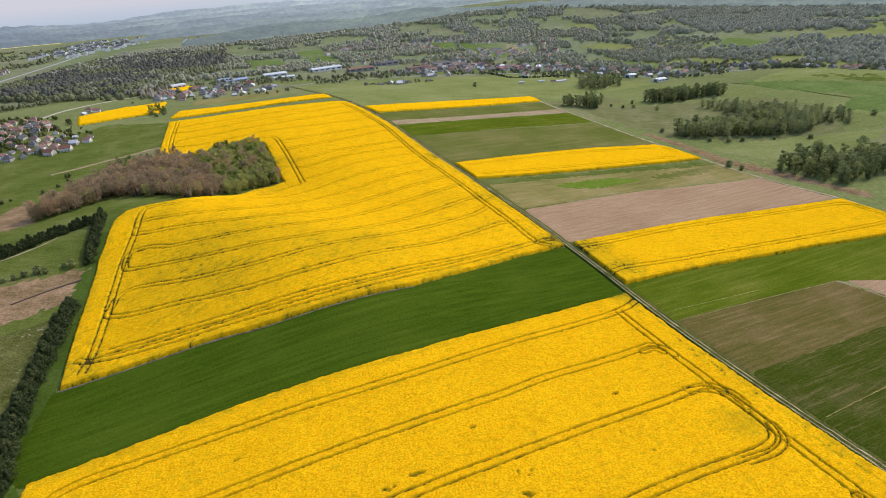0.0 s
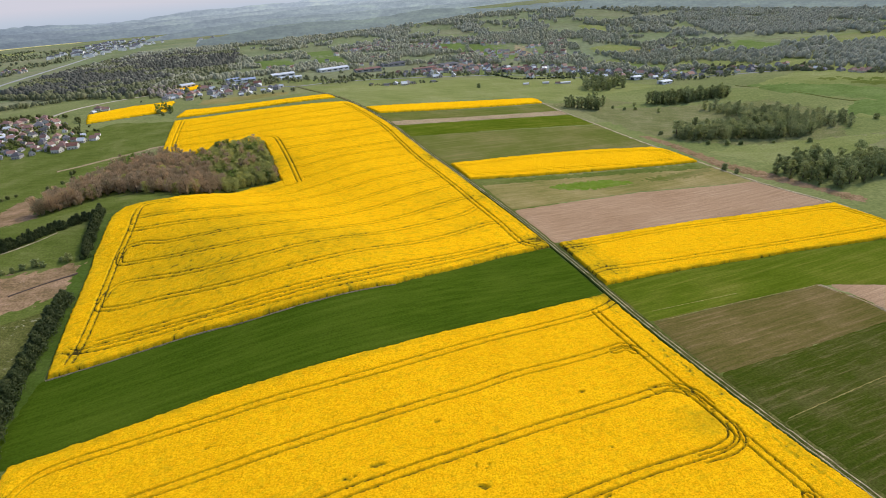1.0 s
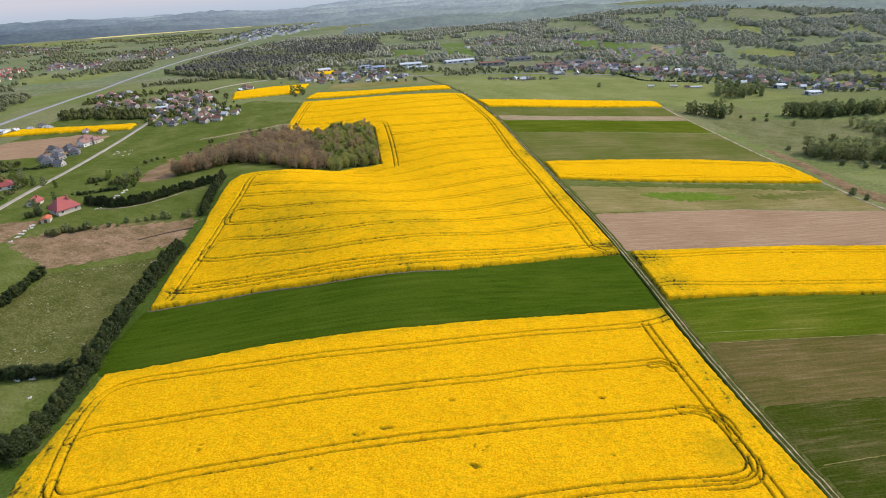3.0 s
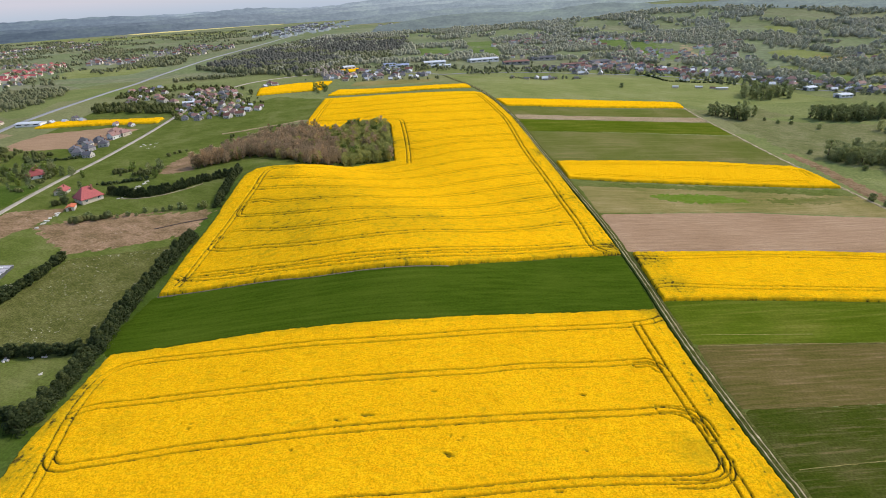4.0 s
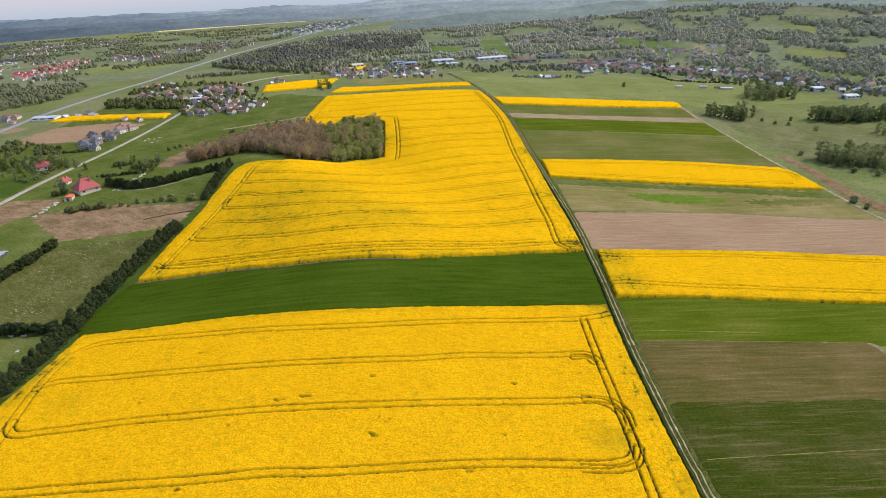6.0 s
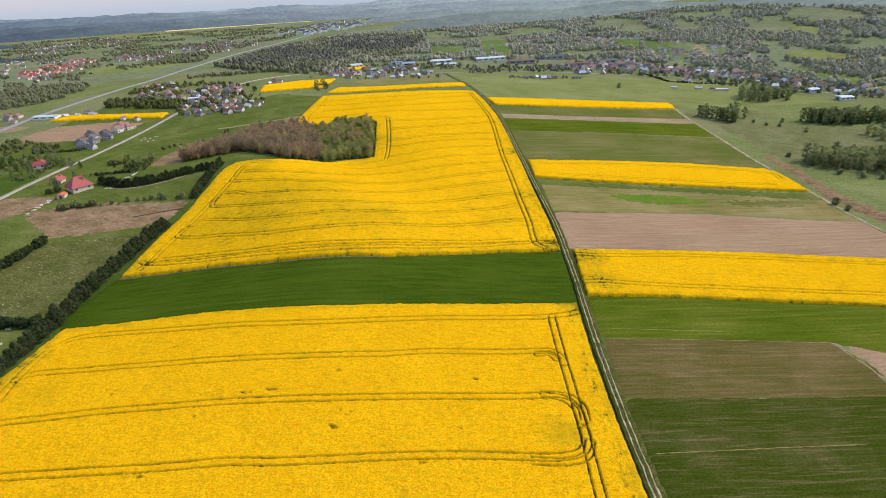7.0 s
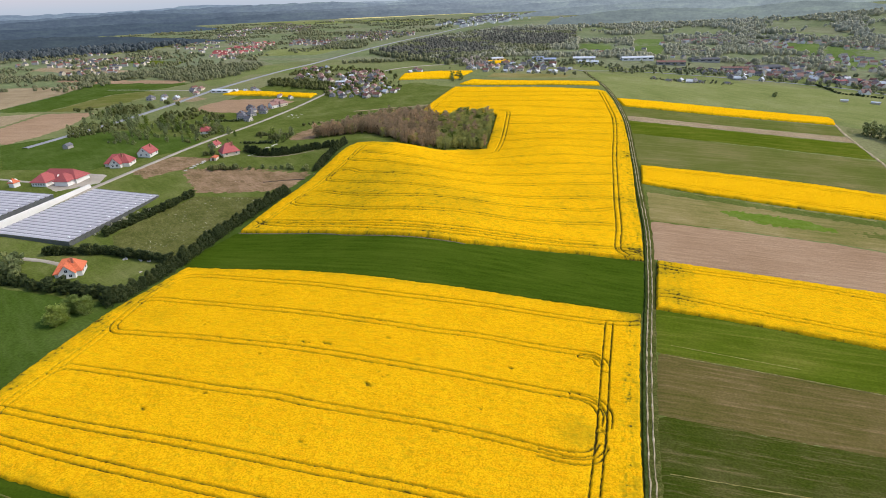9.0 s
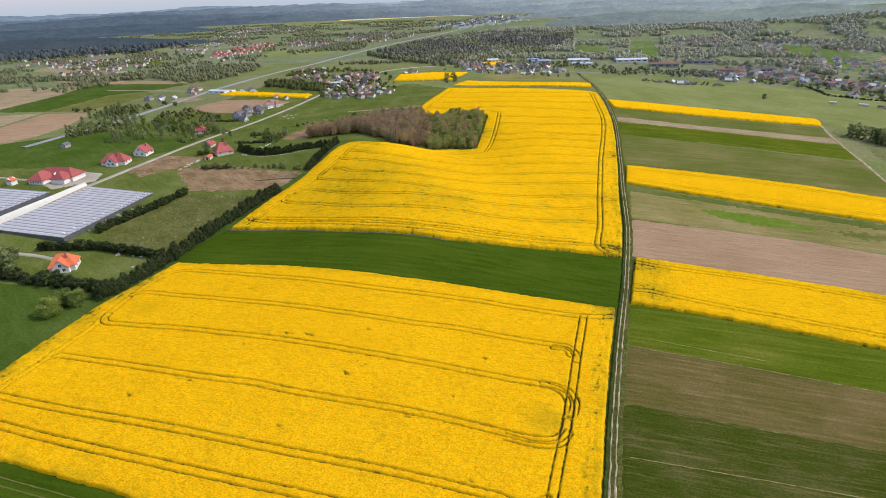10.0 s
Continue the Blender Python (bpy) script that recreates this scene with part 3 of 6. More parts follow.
sheet("rapeseed_field", [(-34, 233), (17, 243), (87, 257), (88, 268), (86, 275), (23, 265), (-41, 249.5)], M_RAPE, res=0.6, crop=1.0, rag=0.2, label="thin yellow rapeseed strip below the village", category="field", kind="stuff")
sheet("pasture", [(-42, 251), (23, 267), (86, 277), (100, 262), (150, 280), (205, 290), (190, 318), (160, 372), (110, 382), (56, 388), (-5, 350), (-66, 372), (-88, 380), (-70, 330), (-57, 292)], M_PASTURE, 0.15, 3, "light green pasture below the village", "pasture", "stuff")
sheet("rapeseed_field", [(-165, 272), (-120, 279), (-59, 289), (-61, 300), (-64, 309), (-110, 303), (-163, 296)], M_RAPE, res=0.6, crop=1.0, rag=0.2, lines=[[(-160, 282), (-62, 297)]], label="narrow yellow rapeseed strip on the ridge", category="field", kind="stuff")
sheet("rapeseed_field", [(-219, 272), (-197, 284), (-176, 296), (-179, 340), (-204, 322), (-226, 296)], M_RAPE, res=1.0, crop=1.1, label="small yellow rapeseed field by the village edge", category="field", kind="stuff")
sheet("rapeseed_field", [(-346, 203), (-300, 206), (-262, 208), (-262, 219), (-297, 216.6), (-340, 217)], M_RAPE, res=1.0, crop=1.1, label="small yellow rapeseed strip by the road", category="field", kind="stuff")
sheet("rapeseed_field", [(-196, 400), (-180, 404), (-168, 418), (-180, 436), (-194, 425)], M_RAPE, res=1.2, crop=1.1, label="far yellow rapeseed plot among village houses", category="field", kind="stuff")
sheet("rapeseed_field", [(-1110, 1515), (-990, 1600), (-880, 1715), (-745, 1770), (-800, 1930), (-980, 1930), (-1090, 1780), (-1170, 1630)], M_HAZEDCROP, res=8, crop=0.0, label="distant pale yellow field on the plain", category="field", kind="stuff", rag=2)

# fields beside the track
sheet("wheat_field", [(6.0, 5.0), (25, 8.3), (50, 10.8), (80, 12.8), (128, 12), (150, 0), (150, -30), (95, -18), (68, -8.5), (40, -11.6), (8.4, -16)], M_WHEAT_PALE, 0.3, 1.5, "bright green wheat with wind streaks", "field", "stuff")
sheet("fallow_field", [(8.6, -15.9), (40, -11.5), (68, -8.5), (72.6, -20), (71, -30.2), (36, -36), (10.2, -40)], M_FALLOW, 0.25, 1.2, "brown field with sparse green sprouts", "field", "stuff")
sheet("wheat_field", [(10.4, -39.9), (36, -35.9), (71, -30), (120, -23), (130, -110), (17, -104), (14.5, -72)], M_PATCHY, 0.25, 1.5, "patchy dark green wheat beside the track", "field", "stuff")
sheet("ploughed_plot", [(70, -9), (95, -17.6), (118, -22.6), (72.5, -29), (73, -20)], M_SOIL, 0.22, 1.5, "small plot of bare reddish soil", "field", "stuff")
sheet("field_edge", band([(67.5, -9), (71, -20), (73.5, -34)], 0.7), M_TAN, 0.7, 0.5, "pale dry strip of trodden grass", "field margin", "structure")
for l in ([(10, -16.6), (40, -12.2), (67, -9.2)], [(11.5, -11.6), (25, -9.8), (41, -7.8)], [(14, -56.4), (29.7, -53), (41, -50.6), (56, -47.6)]):
    ribbon("field_edge", l, 0.10, M_DEADGRASS, 0.31, 0.4, "thin pale line of dry grass", "field margin", "structure", wobble=2.6, group="dry grass lines")


for off in (0.0, 1.5):
    ribbon("wheel_rut", [(-104, -111.8 - off), (-90.5, -110.8 - off), (-70, -108 - off), (-30, -104.5 - off)], 0.14, M_STUBBLE, 0.36, 0.6, "pale wheel line through green wheat", "track", "structure", wobble=1.0, group="wheat wheel lines")


# ---- farm track and lanes ----
TRACK = [(20, -130), (14.5, -90), (12.1, -67), (10.0, -50), (7.3, -24), (5.4, -3), (4.3, 11), (1.8, 34), (-1.3, 58), (-5.8, 82), (-10, 105), (-13.2, 125), (-20.6, 166), (-27.6, 200), (-39, 240), (-55, 288), (-68, 325), (-89, 384)]
verge = ribbon("track_verge", TRACK, 1.45, M_VERGE, 0.14, 1.0, "grassy verge along a farm track", "track", "structure", wobble=0.4, side=-0.2)
for s in (-0.54, 0.54):
    ribbon("wheel_rut", TRACK, 0.15, M_DIRT, 0.24, 0.3, "pale dirt wheel rut", "track", "structure", crown=-0.02, wobble=2.3, side=s, group="track ruts")
ribbon("weed_bank", TRACK[:14], 0.30, land("dark_weeds", (0.020, 0.034, 0.007), (0.036, 0.054, 0.012), (0.068, 0.085, 0.024), 4, 0.4), 0.45, 0.5, "dark tall grass bank beside the track", "grass", "stuff", wobble=1.0, side=1.3)
ribbon("field_path", [(86, 275), (89, 235), (96.6, 189), (104, 148), (112, 112), (118, 79), (126.5, 46.5), (129, 20), (140, -10)], 0.8, M_DIRT, 0.2, 1.0, "pale trodden field path", "path", "structure", wobble=0.8)
ROAD = [(-222, -60), (-229, -20), (-234, 15), (-238.5, 45), (-243, 72), (-247.5, 100), (-251, 128), (-255, 165), (-256.5, 210), (-255, 250), (-252, 290), (-244, 330), (-225, 372), (-196, 405)]
ribbon("field_ditch", [(244, 254), (252, 228), (256, 207), (260, 167), (280, 130)], 0.5, M_STUBBLE, 0.3, 2.0, "narrow overgrown ditch between pastures", "ditch", "structure", wobble=1.5)
ribbon("village_road", ROAD, 1.2, M_ROAD, 0.22, 2.0, "narrow pale country road", "road", "structure", wobble=0.15)
ribbon("highway", [(-335, 40), (-350, 110), (-362, 165), (-370, 214), (-370, 245), (-371, 299), (-388, 378), (-414, 469), (-436, 580), (-449, 678), (-455, 789), (-463, 931), (-478, 1109), (-488, 1260), (-500, 1450)], 2.0, M_ASPHALT, 0.5, 5.0, "wide grey main road across the plain", "road", "structure")
ribbon("village_road", [(-89, 384), (-120, 400), (-160, 408), (-196, 405)], 1.2, M_ASPHALT, 0.22, 2.0, "narrow village road", "road", "structure")
ribbon("village_road", [(-89, 384), (-40, 398), (50, 402), (120, 396), (180, 350), (240, 312), (330, 284)], 1.2, M_ASPHALT, 0.22, 2.0, "village main road", "road", "structure")
ribbon("side_lane", [(-232, 8), (-262, 1), (-300, -4), (-350, -6)], 0.8, M_ROAD, 0.2, 2.0, "narrow side lane", "road", "structure")
ribbon("side_lane", [(-365, 40), (-410, 30), (-480, 20)], 1.4, M_ROAD, 0.2, 2.0, "pale farm lane", "road", "structure")

# ---- meadows and plots ----
sheet("grass_verge", [(-139, -57), (-144, -56), (-148, -28), (-151, -8), (-154, 20), (-155, 62), (-156, 93), (-147, 95), (-149, 88), (-149.5, 67), (-146.5, 46), (-144.5, 20), (-142.5, 0), (-141.5, -27), (-138, -31), (-136.5, -46)], M_LUSH, 0.12, 1.2, "green grass verge between hedge and crops", "grass", "stuff")
sheet("rough_meadow", [(-152, 40), (-156, 34), (-187, 22), (-187, -3), (-185, -21), (-172, -29), (-147, -26), (-149, -8), (-152, 14)], M_ROUGH, 0.15, 1.5, "rough grey green meadow flecked with pale dead grass", "meadow", "stuff")
sheet("dry_weeds", [(-153, 63), (-175, 58), (-190, 57), (-217, 44), (-200, 30), (-190, 25), (-168, 35), (-155, 44)], M_HEATH, 0.16, 1.5, "dry reddish brown weed patch", "weeds", "stuff", rag=2.5)
ribbon("ditch", [(-169.8, 46.1), (-161.7, 51.9), (-153.6, 56.2)], 0.35, plain("dark_wet_soil", (0.055, 0.038, 0.028), 0.9, vary=0.4, size=0.8), 0.25, 0.5, "dark overgrown ditch through dry weeds", "ditch", "structure", wobble=1.2)
sheet("hedged_meadow", [(-155, 68), (-176, 62), (-192, 55), (-204, 60), (-207, 76), (-192, 72), (-181, 76), (-172, 84), (-160, 89)], M_GRASS, 0.16, 1.5, "fresh green meadow enclosed by hedges", "meadow", "stuff")
sheet("upper_meadow", [(-156, 96), (-175, 88), (-195, 82), (-205, 100), (-186, 104), (-172, 107), (-160, 121), (-143, 111), (-134, 101), (-148, 96)], M_GRASS, 0.16, 1.5, "bright green meadow beside the wood", "meadow", "stuff")
sheet("garden_lawn", [(-143, -30), (-172, -33), (-190, -43), (-180, -60), (-165, -58), (-143, -53)], M_GRASS, 0.16, 1.5, "mown garden lawn round a house", "lawn", "stuff")
sheet("pasture", [(-135, -54), (-142, -55.5), (-165, -60), (-200, -68), (-220, -110), (-150, -118), (-119.5, -104), (-126.5, -80)], M_LUSH, 0.16, 2, "dark green pasture beside the rapeseed", "pasture", "stuff")
sheet("ploughed_plot", [(-215, 62), (-238, 56), (-236, 30), (-222, 24), (-217, 42)], M_HEATH, 0.18, 1.5, "small bare brown plot by the road", "field", "stuff", rag=1)
sheet("pasture", [(-220, 16), (-197, 22), (-192, 28), (-216, 42), (-232, 30)], M_GRASS, 0.15, 2, "green plot by the greenhouse", "meadow", "stuff", rag=1)
sheet("pasture", [(-160, 260), (-156, 200), (-153, 178), (-170, 180), (-186, 120), (-205, 102), (-232, 100), (-246, 120), (-250, 170), (-252, 215), (-240, 225), (-200, 270)], M_GRASS, 0.14, 3, "wide green pasture behind the wood", "pasture", "stuff")
ribbon("field_path", [(-204, 179), (-196, 182), (-188, 186), (-179, 191), (-170, 195), (-163, 200), (-157, 201)], 1.3, M_TAN, 0.24, 1.0, "dry tan field path above the wood", "path", "structure", wobble=0.8)
sheet("dry_patch", [(-174, 193), (-164, 199), (-157, 201), (-154, 190), (-160, 184), (-168, 186)], M_DRYGRASS, 0.2, 1.2, "trodden dry grass at the field corner", "grass", "stuff", rag=1.5)
sheet("dry_patch", [(-186, 99), (-197, 100), (-203, 110), (-205, 120), (-203, 131), (-197, 137), (-192, 128), (-190, 116), (-184, 108)], M_HEATH, 0.17, 1.5, "bare tan patch at the edge of the wood", "weeds", "stuff", rag=2)
ribbon("dead_grass_line", [(-198, 70.5), (-188, 71.6), (-181, 74.8), (-173, 80.4), (-168.5, 84.5)], 0.28, M_DIRT, 0.26, 0.8, "pale line of dead grass along a hedge", "grass", "structure", wobble=0.3)
sheet("ploughed_field", [(-417, 73), (-437, 116), (-400, 129), (-371, 88), (-362, 66), (-358, 42), (-380, 44)], M_SOIL, 0.2, 3, "large bare brown field", "field", "stuff")
sheet("ploughed_field", [(-467, 101), (-443, 117), (-423, 77), (-452, 70)], M_TAN, 0.2, 3, "pale bare field on the plain", "field", "stuff")
sheet("ploughed_field", [(-321, 154), (-334, 168), (-329, 190), (-288, 201), (-268, 196), (-275, 160)], M_SOIL, 0.2, 3, "bare reddish brown field by the road", "field", "stuff")
sheet("fallow_patch", [(-383, 185), (-369, 196), (-349, 190), (-352, 180), (-370, 176)], M_TAN, 0.2, 2, "pale tan patch of bare ground", "field", "stuff", rag=1)
sheet("wheat_field", [(-482, 110), (-496, 118), (-517, 183), (-548, 232), (-469, 261), (-429, 246), (-440, 210), (-462, 190), (-447, 122)], M_LUSH, 0.2, 4, "green field on the plain", "field", "stuff")
sheet("stubble_field", [(-445, 122), (-461, 190), (-439, 210), (-420, 200), (-410, 160), (-424, 128)], M_STUBBLE, 0.2, 4, "olive green field on the plain", "field", "stuff")
sheet("fallow_field", [(-498, 117), (-519, 183), (-550, 232), (-573, 212), (-640, 190), (-620, 130), (-540, 110)], M_TAN, 0.2, 4, "pale tan fallow field on the plain", "field", "stuff")
ribbon("side_lane", [(-490, 208), (-460, 212), (-428, 214), (-392, 216)], 1.0, M_ROAD, 0.25, 2.0, "pale farm lane", "road", "structure")
sheet("ploughed_plot", [(-95, 338), (-120, 328), (-158, 318), (-160, 342), (-130, 350), (-94, 356)], M_SPROUT, 0.17, 2, "brown garden plots below the village", "field", "stuff", rag=1)
sheet("pasture", [(-245, 62), (-250, 92), (-330, 90), (-360, 40), (-300, 8), (-258, 22)], M_LUSH, 0.14, 3, "green meadow behind the houses", "pasture", "stuff")
sheet("dry_weeds", [(109, 160), (114, 136), (117, 100), (124, 82), (132, 60), (136, 40), (142, 44), (136, 66), (131, 88), (124, 106), (120, 138), (114, 160)], M_HEATH, 0.2, 1.2, "strip of reddish dry weeds along the path", "weeds", "stuff", rag=1.5)
sheet("rough_grass", [(112, 172), (122, 150), (150, 127), (200, 112), (232, 150), (225, 200), (180, 214), (122, 232), (101, 238)], M_DRYGRASS, 0.15, 2.5, "rough dry grass round the thickets", "grass", "stuff", rag=3)
sheet("pasture", [(140, 96), (180, 88), (222, 104), (200, 111), (150, 126), (128, 122)], M_PASTURE, 0.15, 2.5, "bright green strip of pasture between copses", "pasture", "stuff", rag=2)
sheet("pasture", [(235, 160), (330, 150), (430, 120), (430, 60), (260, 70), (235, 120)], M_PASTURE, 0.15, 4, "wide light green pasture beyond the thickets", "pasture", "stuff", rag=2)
sheet("rough_grass", [(96, 238), (122, 234), (150, 240), (140, 262), (105, 258), (90, 250)], M_DRYGRASS, 0.15, 2.5, "rough tussocky grass below the village", "grass", "stuff", rag=3)
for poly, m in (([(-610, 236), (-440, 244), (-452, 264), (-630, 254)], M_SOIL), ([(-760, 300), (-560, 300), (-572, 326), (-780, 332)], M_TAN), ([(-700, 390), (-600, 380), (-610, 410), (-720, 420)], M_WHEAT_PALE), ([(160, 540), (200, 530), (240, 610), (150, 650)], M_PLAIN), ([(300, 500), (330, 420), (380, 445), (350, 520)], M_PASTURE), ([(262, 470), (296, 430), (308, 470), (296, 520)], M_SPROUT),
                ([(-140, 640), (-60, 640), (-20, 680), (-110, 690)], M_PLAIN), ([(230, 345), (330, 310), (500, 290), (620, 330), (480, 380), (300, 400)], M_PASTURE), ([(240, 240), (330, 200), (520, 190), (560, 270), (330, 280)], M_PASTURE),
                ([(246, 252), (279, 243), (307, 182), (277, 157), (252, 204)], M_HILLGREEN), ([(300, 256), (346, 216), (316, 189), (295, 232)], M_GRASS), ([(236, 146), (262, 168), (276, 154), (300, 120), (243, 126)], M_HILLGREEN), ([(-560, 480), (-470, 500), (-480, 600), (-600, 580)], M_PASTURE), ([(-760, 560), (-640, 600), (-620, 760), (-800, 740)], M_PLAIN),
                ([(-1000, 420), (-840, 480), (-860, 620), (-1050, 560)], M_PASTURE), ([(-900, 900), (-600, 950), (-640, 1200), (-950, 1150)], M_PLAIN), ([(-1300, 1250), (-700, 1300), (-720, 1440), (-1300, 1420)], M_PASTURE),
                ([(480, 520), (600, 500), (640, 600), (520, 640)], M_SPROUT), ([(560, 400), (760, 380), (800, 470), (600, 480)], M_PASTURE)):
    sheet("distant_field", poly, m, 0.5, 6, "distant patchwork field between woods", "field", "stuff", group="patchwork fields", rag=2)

# ---- trees ----
M_BARK = plain("bark", (0.09, 0.07, 0.05), 0.95)
M_CONIFER = leafy("conifer_green", (0.034, 0.052, 0.018), (0.058, 0.080, 0.026), (0.098, 0.12, 0.042))
M_BROAD = leafy("broadleaf_green", (0.195, 0.235, 0.09), (0.265, 0.305, 0.125), (0.355, 0.39, 0.18), 0.58)
M_SPRING = leafy("fresh_spring_green", (0.15, 0.215, 0.036), (0.21, 0.275, 0.058), (0.29, 0.345, 0.10), 0.55)
M_TWIGS = leafy("budding_twigs", (0.37, 0.26, 0.16), (0.47, 0.345, 0.215), (0.56, 0.435, 0.285), 0.58)


def tube(bm, a, b, ra, rb, seg=6):
    a, b = Vector(a), Vector(b)
    turn = (b - a).to_track_quat("Z", "Y")
    rings = [[bm.verts.new(p + turn @ Vector((r * math.cos(2 * math.pi * k / seg), r * math.sin(2 * math.pi * k / seg), 0))) for k in range(seg)] for p, r in ((a, ra), (b, rb))]
    for k in range(seg):
        bm.faces.new((rings[0][k], rings[0][(k + 1) % seg], rings[1][(k + 1) % seg], rings[1][k]))
    bm.faces.new(rings[1])


def tree(name, height, radius, mat, leaves, leaf, seed, shape="round", low=0.25, label="", long=1.0):
    """A tapered trunk with limbs, and a crown of leaf clumps set on uneven lobes."""
    rnd = random.Random(seed)
    top = new(name)
    bm = bmesh.new()
    lean = Vector((rnd.uniform(-0.3, 0.3), rnd.uniform(-0.3, 0.3), height * 0.9))
    tube(bm, (0, 0, -0.4), lean * 0.5, 0.025 * height, 0.016 * height)
    tube(bm, lean * 0.5, lean, 0.016 * height, 0.004 * height)
    lobes = []
    for k in range(9):
        a, u = k * 2.4 + rnd.uniform(-0.4, 0.4), low + (1 - low) * (k + 0.6) / 9
        if shape == "cone":
            reach = radius * (1.05 - u) * 1.1
        else:
            reach = radius * math.sin(math.pi * min(1, (u - low) / (1 - low) * 0.64 + 0.14)) * rnd.uniform(0.55, 0.95)
        c = Vector((math.cos(a) * reach * 0.62, math.sin(a) * reach * 0.62, height * u * rnd.uniform(0.92, 1.02)))
        lobes.append((c, max(0.25 * radius, reach * rnd.uniform(0.55, 0.8))))
        tube(bm, lean * max(0.15, u - 0.2), c, 0.010 * height, 0.003 * height, 4)
    part("trunk", bm, M_BARK, top)
    co, quads = [], []
    for i in range(leaves):
        c, r = lobes[i % len(lobes)]
        d = Vector((rnd.gauss(0, 1), rnd.gauss(0, 1), rnd.gauss(0, 1))).normalized()
        p = c + Vector((d.x, d.y, d.z * (1.35 if shape == "cone" else 0.85))) * r * rnd.uniform(0.55, 1.08)
        p.z = min(max(p.z, height * low * 0.35), height)
        n = (d + Vector((rnd.uniform(-0.5, 0.5), rnd.uniform(-0.5, 0.5), rnd.uniform(0.0, 0.8)))).normalized()
        u = n.orthogonal().normalized()
        u.rotate(Matrix.Rotation(rnd.uniform(0, 6.28), 3, n))
        if long > 1:
            u = (u + Vector((d.x, d.y, 0.9)) * 1.2).normalized()
        v = n.cross(u).normalized()
        s = leaf * rnd.uniform(0.6, 1.35)
        k = len(co)
        co += [p - u * s * long - v * s * 0.5 / long, p + v * s * 0.35 - u * s * 0.2, p + u * s * long + v * s * 0.4 / long, p - v * s * 0.65 / long + u * s * 0.3]
        quads.append((k, k + 1, k + 2, k + 3))
    ob = new("crown", grid_mesh("crown", [tuple(c) for c in co], quads, mat, False))
    ob.parent = top
    return tagged(top, label, "tree")


def on_ground(x, y, turn=0.0, size=1.0, sink=0.1):
    return Matrix.Translation((x, y, float(ground_z(x, y)) - sink)) @ pose(0, 0, 0, 0, 0, turn) @ Matrix.Diagonal((size, size, size, 1))


def plant(kinds, spots, group, rnd, lo=0.8, hi=1.2):
    """Copies of the tree kinds on the spots; the first of each kind is moved, not copied."""
    for x, y in spots:
        k = rnd.choice(kinds)
        m = on_ground(x, y, rnd.uniform(0, 360), rnd.uniform(lo, hi))
        if k.get("set") is None:
            k["set"] = 1
            k.matrix_basis = m
            t = k
        else:
            t = copy_thing(k, m.copy())
            t.matrix_basis = m
        tagged(t, group=group)


def along(line, step, rnd, off=0.5):
    out, left = [], 0.0
    for (ax, ay), (bx, by) in zip(line, line[1:]):
        d = math.hypot(bx - ax, by - ay)
        while left < d:
            t = left / d
            out.append((ax + (bx - ax) * t + rnd.uniform(-off, off), ay + (by - ay) * t + rnd.uniform(-off, off)))
            left += step * rnd.uniform(0.8, 1.2)
        left -= d
    return out


def scatter(poly, step, rnd, edge=0.5):
    a = np.array(poly)
    out = []
    for x in np.arange(a[:, 0].min(), a[:, 0].max(), step):
        for y in np.arange(a[:, 1].min(), a[:, 1].max(), step):
            px, py = x + rnd.uniform(-0.45, 0.45) * step, y + rnd.uniform(-0.45, 0.45) * step
            if inside_by(np.array(px), np.array(py), poly) > edge:
                out.append((px, py))
    return out


def twiggy(name, a, b_, c):
    """Far woodland: crowns of twigs and young leaves, whole stands of one tint."""
    m, nt, b = shader(name, 0.9, spec=0.0)
    g = nt.nodes.new("ShaderNodeNewGeometry")
    p = place(nt)
    crown = ramp(nt, g.outputs["Random Per Island"], [(0.0, a), (0.5, b_), (1.0, c)])
    stand = ramp(nt, grain(nt, p, 16.0, 3), [(0.36, a), (0.5, b_), (0.64, c)])
    f = grain(nt, p, 1.1, 3, 0.7)
    col = mix(nt, 0.55, crown, stand)
    col = mix(nt, 0.55, col, ramp(nt, f, [(0.34, (0.40, 0.40, 0.40)), (0.66, (0.62, 0.62, 0.62))]), "OVERLAY")
    nt.links.new(col, b.inputs["Base Color"])
    bumped(nt, b, f, 0.2, 0.4)
    thru, both = nt.nodes.new("ShaderNodeBsdfTranslucent"), nt.nodes.new("ShaderNodeMixShader")
    both.inputs[0].default_value = 0.58
    nt.links.new(col, thru.inputs["Color"])
    nt.links.new(b.outputs[0], both.inputs[1])
    nt.links.new(thru.outputs[0], both.inputs[2])
    nt.links.new(both.outputs[0], nt.nodes["Material Output"].inputs["Surface"])
    return m


# Base colour paled well past real twigs, to paint in distance haze.
M_HAZEDWOOD = twiggy("far_woodland", (0.375, 0.385, 0.275), (0.465, 0.46, 0.335), (0.555, 0.53, 0.41))
M_DARKWOOD = twiggy("dark_far_woodland", (0.165, 0.168, 0.140), (0.21, 0.208, 0.172), (0.27, 0.262, 0.212))
# Hill trees greyed and paled in the base colour, as painted haze.
M_HAZEDHILLS = twiggy("haze_paled_hillwood", (0.40, 0.41, 0.325), (0.49, 0.485, 0.385), (0.57, 0.55, 0.445))
M_OLIVE = twiggy("leafing_olive_wood", (0.21, 0.225, 0.12), (0.27, 0.28, 0.155), (0.345, 0.34, 0.205))
# Blue of the hazy distance is mixed into this forest's base colour.
M_HAZEBLUE = twiggy("haze_blued_forest", (0.115, 0.140, 0.150), (0.145, 0.172, 0.185), (0.185, 0.210, 0.215))

